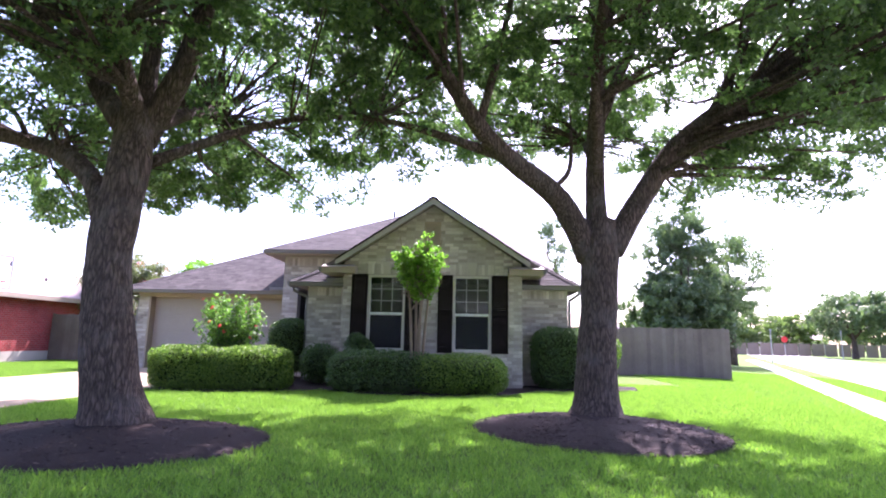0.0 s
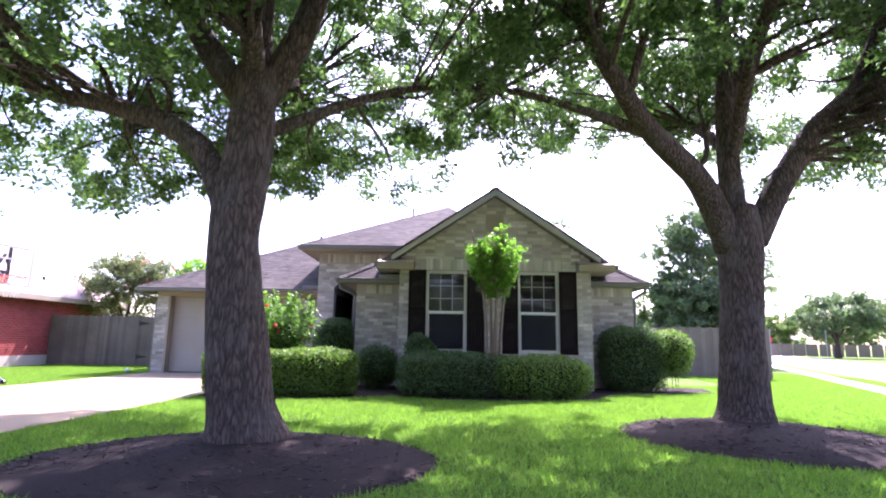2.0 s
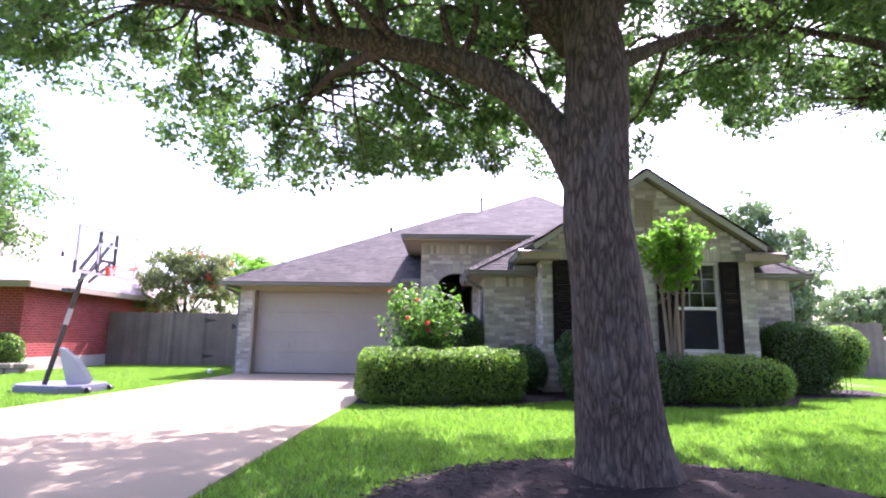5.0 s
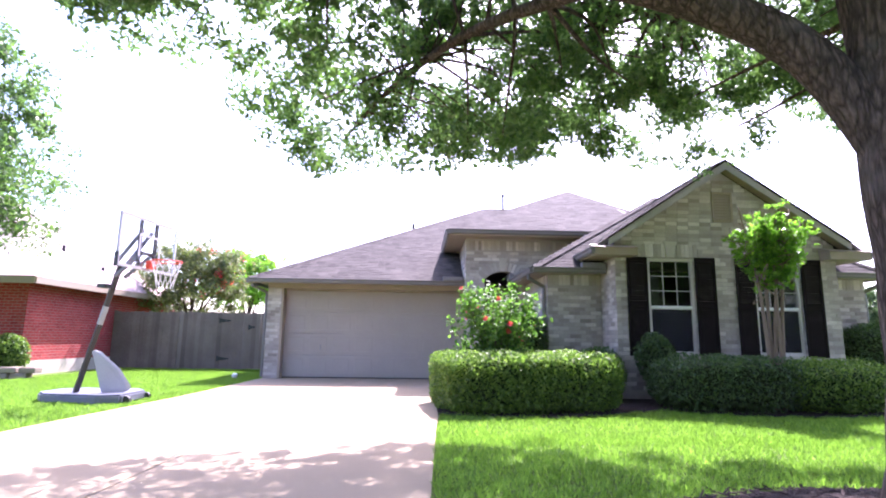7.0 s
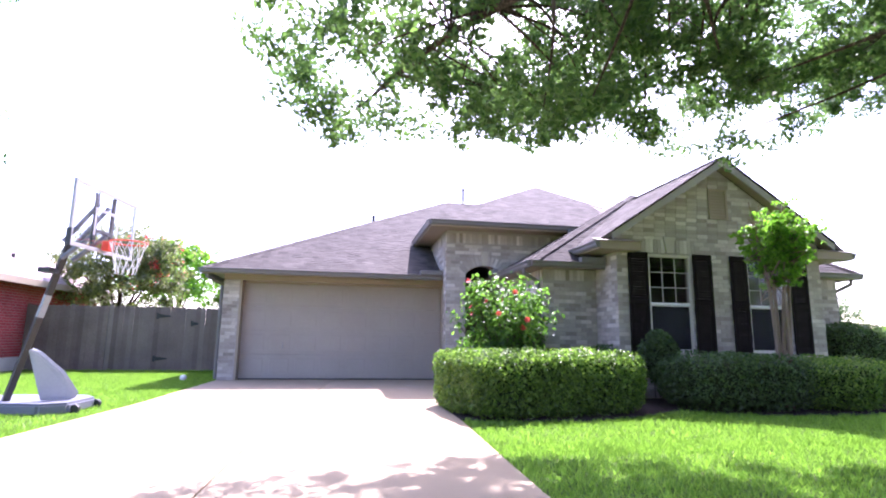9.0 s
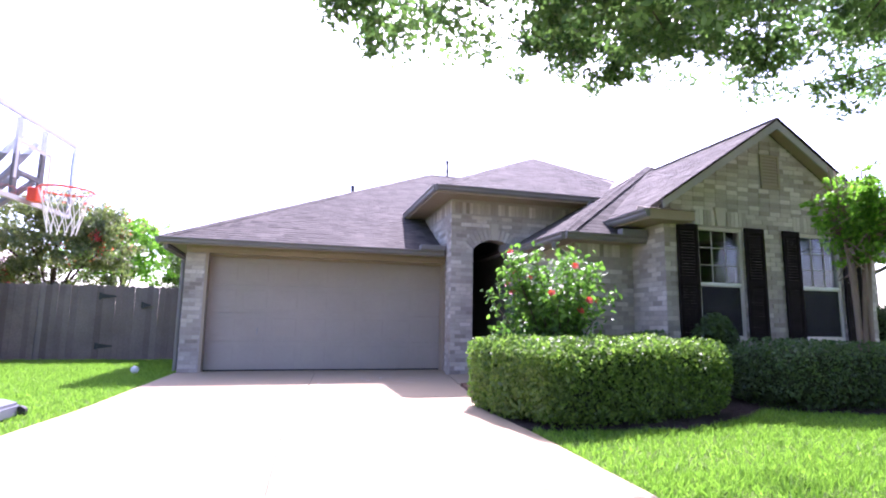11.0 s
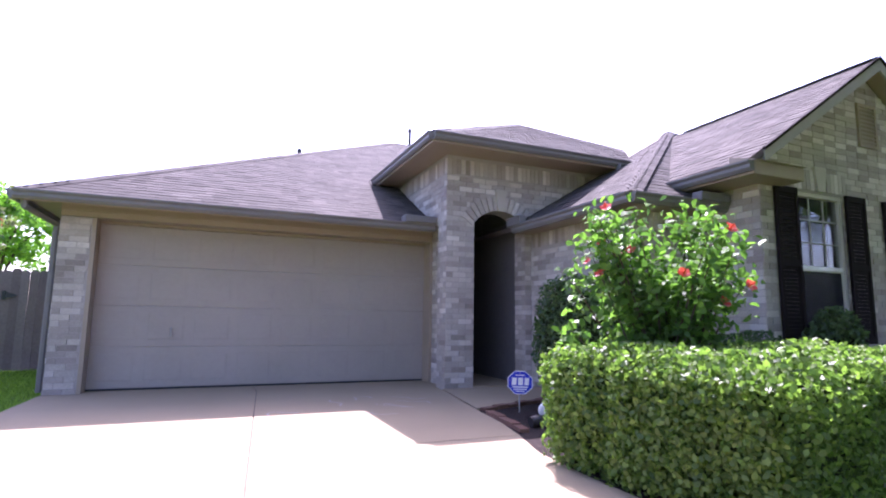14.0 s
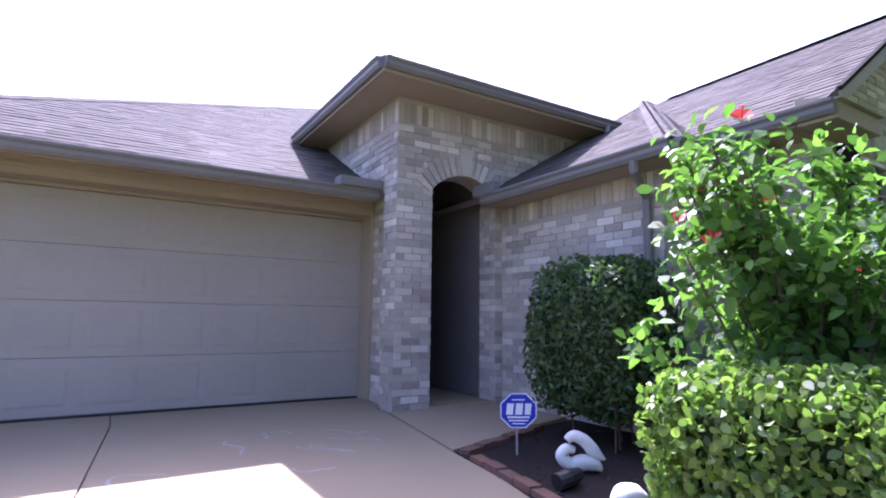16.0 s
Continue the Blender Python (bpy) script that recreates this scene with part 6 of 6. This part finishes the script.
bm = bmesh.new()
tube(bm, [(44.2, 78, -0.25), (44.2, 78, 2.3)], [0.05, 0.05], 8)
part("post", bm, M_POLE, stop)
bm = prism(bmesh.new(), [(44.2 + 0.45 * math.cos(a), 77.93, 2.15 + 0.45 * math.sin(a)) for a in [math.pi / 8 + i * math.pi / 4 for i in range(8)]], (0, 0.02, 0))
part("face", bm, M_STOP, stop, "red octagonal face")
for x, y, hh in ((24.6, 45, 2.4), (46.6, 70, 3.2)):
    sp = thing("street_post", (x, y, -0.22), "slim grey post beside the street", "post")
    bm = bmesh.new()
    tube(bm, [(x, y, -0.3), (x, y, hh)], [0.05, 0.04], 8)
    part("post", bm, M_POLE, sp)
    boxed("cap", x - 0.07, x + 0.07, y - 0.07, y + 0.07, hh, hh + 0.08, M_POLE, sp)

# ---- entry bed things ----
sg = thing("yard_sign", (-5.13, 14.5, 0.02), "blue octagonal security yard sign with white print on a stake", "sign")
bm = bmesh.new()
tube(bm, [(-5.13, 14.51, 0.0), (-5.13, 14.51, 0.30)], [0.009, 0.009], 8)
part("stake", bm, M_POLE, sg)
tilt = pose(-5.13, 14.49, 0.345, 0, 0, -28)
oct_pts = [(0.152 * math.cos(a), 0, 0.14 * math.sin(a)) for a in [math.pi / 8 + i * math.pi / 4 for i in range(8)]]
bm = prism(bmesh.new(), oct_pts, (0, 0.006, 0))
bmesh.ops.transform(bm, matrix=tilt, verts=bm.verts)
face = part("face", bm, M_SIGN, sg, "blue octagonal face")
bm = bmesh.new()
ring_o = [(0.150 * math.cos(a), -0.002, 0.138 * math.sin(a)) for a in [math.pi / 8 + i * math.pi / 4 for i in range(8)]]
ring_i = [(x * 0.94, y, z * 0.94) for x, y, z in ring_o]
vo, vi = [bm.verts.new(p) for p in ring_o], [bm.verts.new(p) for p in ring_i]
for i in range(8):
    bm.faces.new((vo[i], vo[(i + 1) % 8], vi[(i + 1) % 8], vi[i]))
bmesh.ops.transform(bm, matrix=tilt, verts=bm.verts)
part("rim_line", bm, M_SIGNWHITE, face, "thin white outline")
for x0, x1, z0, z1 in ((-0.085, 0.085, -0.055, -0.043), (-0.075, 0.075, -0.078, -0.068), (-0.05, 0.05, -0.10, -0.092), (-0.05, 0.05, 0.075, 0.083)):
    bm = box(bmesh.new(), x0, x1, -0.003, -0.001, z0, z1)
    bmesh.ops.transform(bm, matrix=tilt, verts=bm.verts)
    part("print_bar", bm, M_SIGNWHITE, face, "small white print")
for x0, x1 in ((-0.095, -0.036), (-0.026, 0.036), (0.046, 0.10)):
    bm = prism(bmesh.new(), [(x0, -0.003, -0.03), (x1 - 0.008, -0.003, -0.03), (x1, -0.003, 0.052), (x0 + 0.008, -0.003, 0.052)], (0, 0.002, 0))
    bmesh.ops.transform(bm, matrix=tilt, verts=bm.verts)
    part("emblem", bm, M_SIGNWHITE, face, "plain white block emblem")

orn = thing("garden_ornament", (-5.0, 13.95, 0.02), "white weathered curled stone garden ornament lying in mulch", "ornament")
bm = bmesh.new()
side = Vector((0.85, -0.53, 0))
for knots in (((-0.10, 0.225, 0.026), (-0.055, 0.255, 0.036), (0.015, 0.225, 0.040), (0.07, 0.165, 0.044), (0.115, 0.125, 0.030), (0.155, 0.105, 0.008)),
              ((-0.05, 0.16, 0.022), (-0.10, 0.17, 0.036), (-0.135, 0.12, 0.042), (-0.075, 0.07, 0.046), (0.01, 0.085, 0.056), (0.09, 0.07, 0.045), (0.13, 0.03, 0.010))):
    pp, rr_ = spline([Vector((-5.05, 13.93, 0.0)) + side * u + Vector((0, 0, z)) for u, z, r in knots], [r for u, z, r in knots], 5)
    tube(bm, pp, rr_, 14, 0.12)
part("curl", bm, M_ORNAMENT, orn, smooth=True)
orn2 = thing("garden_ornament", (-5.36, 13.3, 0.02), "white rounded stone ornament lying in mulch", "ornament")
bm = bmesh.new()
bmesh.ops.create_icosphere(bm, subdivisions=3, radius=0.1, matrix=Matrix.Translation((-5.36, 13.3, 0.08)) @ Matrix.Diagonal((1.2, 0.8, 0.75, 1)))
for v in bm.verts:
    v.co += v.co.normalized() * 0.02 * noise.noise(v.co * 14)
part("stone", bm, M_ORNAMENT, orn2, smooth=True)
lamp = thing("ground_spotlight", (-5.42, 13.72, 0.02), "small black landscape light lying in the mulch", "light fixture")
bm = bmesh.new()
tube(bm, [(-5.48, 13.72, 0.07), (-5.40, 13.72, 0.08), (-5.26, 13.76, 0.08)], [0.05, 0.055, 0.04], 12)
part("housing", bm, M_BLACK, lamp)
bm = bmesh.new()
tube(bm, [(-5.36, 13.73, 0.0), (-5.36, 13.73, 0.06)], [0.012, 0.012], 8)
part("stake", bm, M_BLACK, lamp)


# chalk scribbles left on the driveway
ck = np.random.default_rng(15)
chalk = thing("chalk_drawing", (-6.7, 15.6, 0.026), "faint pale chalk scribbles on the driveway concrete", "chalk drawing")
for k in range(9):
    x, y = -6.55 + ck.uniform(-0.55, 0.45), 15.75 + ck.uniform(-0.35, 0.35)
    if k > 5:
        x, y = -7.3 + ck.uniform(-0.5, 0.5), 14.95 + ck.uniform(-0.12, 0.12)
    a = ck.uniform(0, 6.28)
    bm = bmesh.new()
    prev = None
    for i in range(12):
        a += ck.normal(0, 0.55)
        x, y = x + math.cos(a) * 0.05, y + math.sin(a) * 0.05
        w = ck.uniform(0.006, 0.016)
        pr = (bm.verts.new((x - math.sin(a) * w, y + math.cos(a) * w, 0.0262)), bm.verts.new((x + math.sin(a) * w, y - math.cos(a) * w, 0.0262)))
        if prev:
            bm.faces.new((prev[0], prev[1], pr[1], pr[0]))
        prev = pr
    part("stroke", bm, M_CHALK, chalk)


# ---- grass blades ----
def grass(rng, n, x0, x1, y0, y1, h):
    x, y = rng.uniform(x0, x1, n), rng.uniform(y0, y1, n)
    dl = np.interp(y, [-4, 4, 10, 13, 17.7], [-11.2, -10.95, -10.62, -10.35, -10.24])
    dr = np.interp(y, [-4, 6, 9, 11, 12.7, 13.8, 14.8, 16.5, 17.1], [-6.45, -6.22, -6.1, -6.0, -6.0, -5.66, -5.52, -5.24, -5.22])
    ok = (x > dr + 0.005) | (x < dl - 0.005)
    for cx, cy, rx, ry, _ in MOUNDS:
        ok &= ((x - cx) / (rx * 0.99)) ** 2 + ((y - cy) / (ry * 0.99)) ** 2 > 1
    ok &= ~inside(x, y, BED)
    ok &= ~((x > -6.3) & (x < -4) & (y > 11.4))
    nr = x * 0.916 - y * 0.402
    ok &= (nr < 2.99) | ((nr > 3.96) & (nr < 5.1))
    ok &= ~((x > -10.2) & (x < 3.1) & (y > 13.3))
    x, y = x[ok], y[ok]
    n = len(x)
    nn = x * 0.916 - y * 0.402
    t = np.clip((nn + 2) / 7.15, 0, 1)
    z = -0.22 * t * t * (3 - 2 * t)
    a = rng.uniform(0, 6.283, n)
    w = rng.uniform(0.004, 0.0085, n)
    tuft = 0.5 + 0.5 * np.sin(x * 7.3 + 2.1 * np.sin(y * 3.1)) * np.sin(y * 8.1 + 2.4 * np.sin(x * 2.7))
    hh = rng.uniform(0.5, 1.25, n) * h * (0.7 + 0.6 * tuft)
    lean = rng.normal(0, 0.5, (n, 2)) * hh[:, None]
    p = np.stack([x, y, z], axis=1)
    s = np.stack([np.cos(a) * w, np.sin(a) * w, np.zeros(n)], axis=1)
    tip = p + np.stack([lean[:, 0], lean[:, 1], hh], axis=1)
    return np.stack([p - s, p + s, tip], axis=1).reshape(-1, 3)


gr = np.random.default_rng(101)
near = grass(gr, 200000, -6.3, 6.5, 1.6, 9.5, 0.05)
mid = grass(gr, 175000, -6.2, 8.0, 9.0, 15.5, 0.05)
west = grass(gr, 115000, -15.5, -10.2, 9.0, 21.2, 0.05)
east = grass(gr, 230000, 6.3, 16.0, 2.0, 26.0, 0.05)
lawn = array_mesh("grass", np.concatenate([near, mid, west, east]), 3, M_GRASS)
tagged(lawn, "bright green mown grass blades on the lawn", "grass")
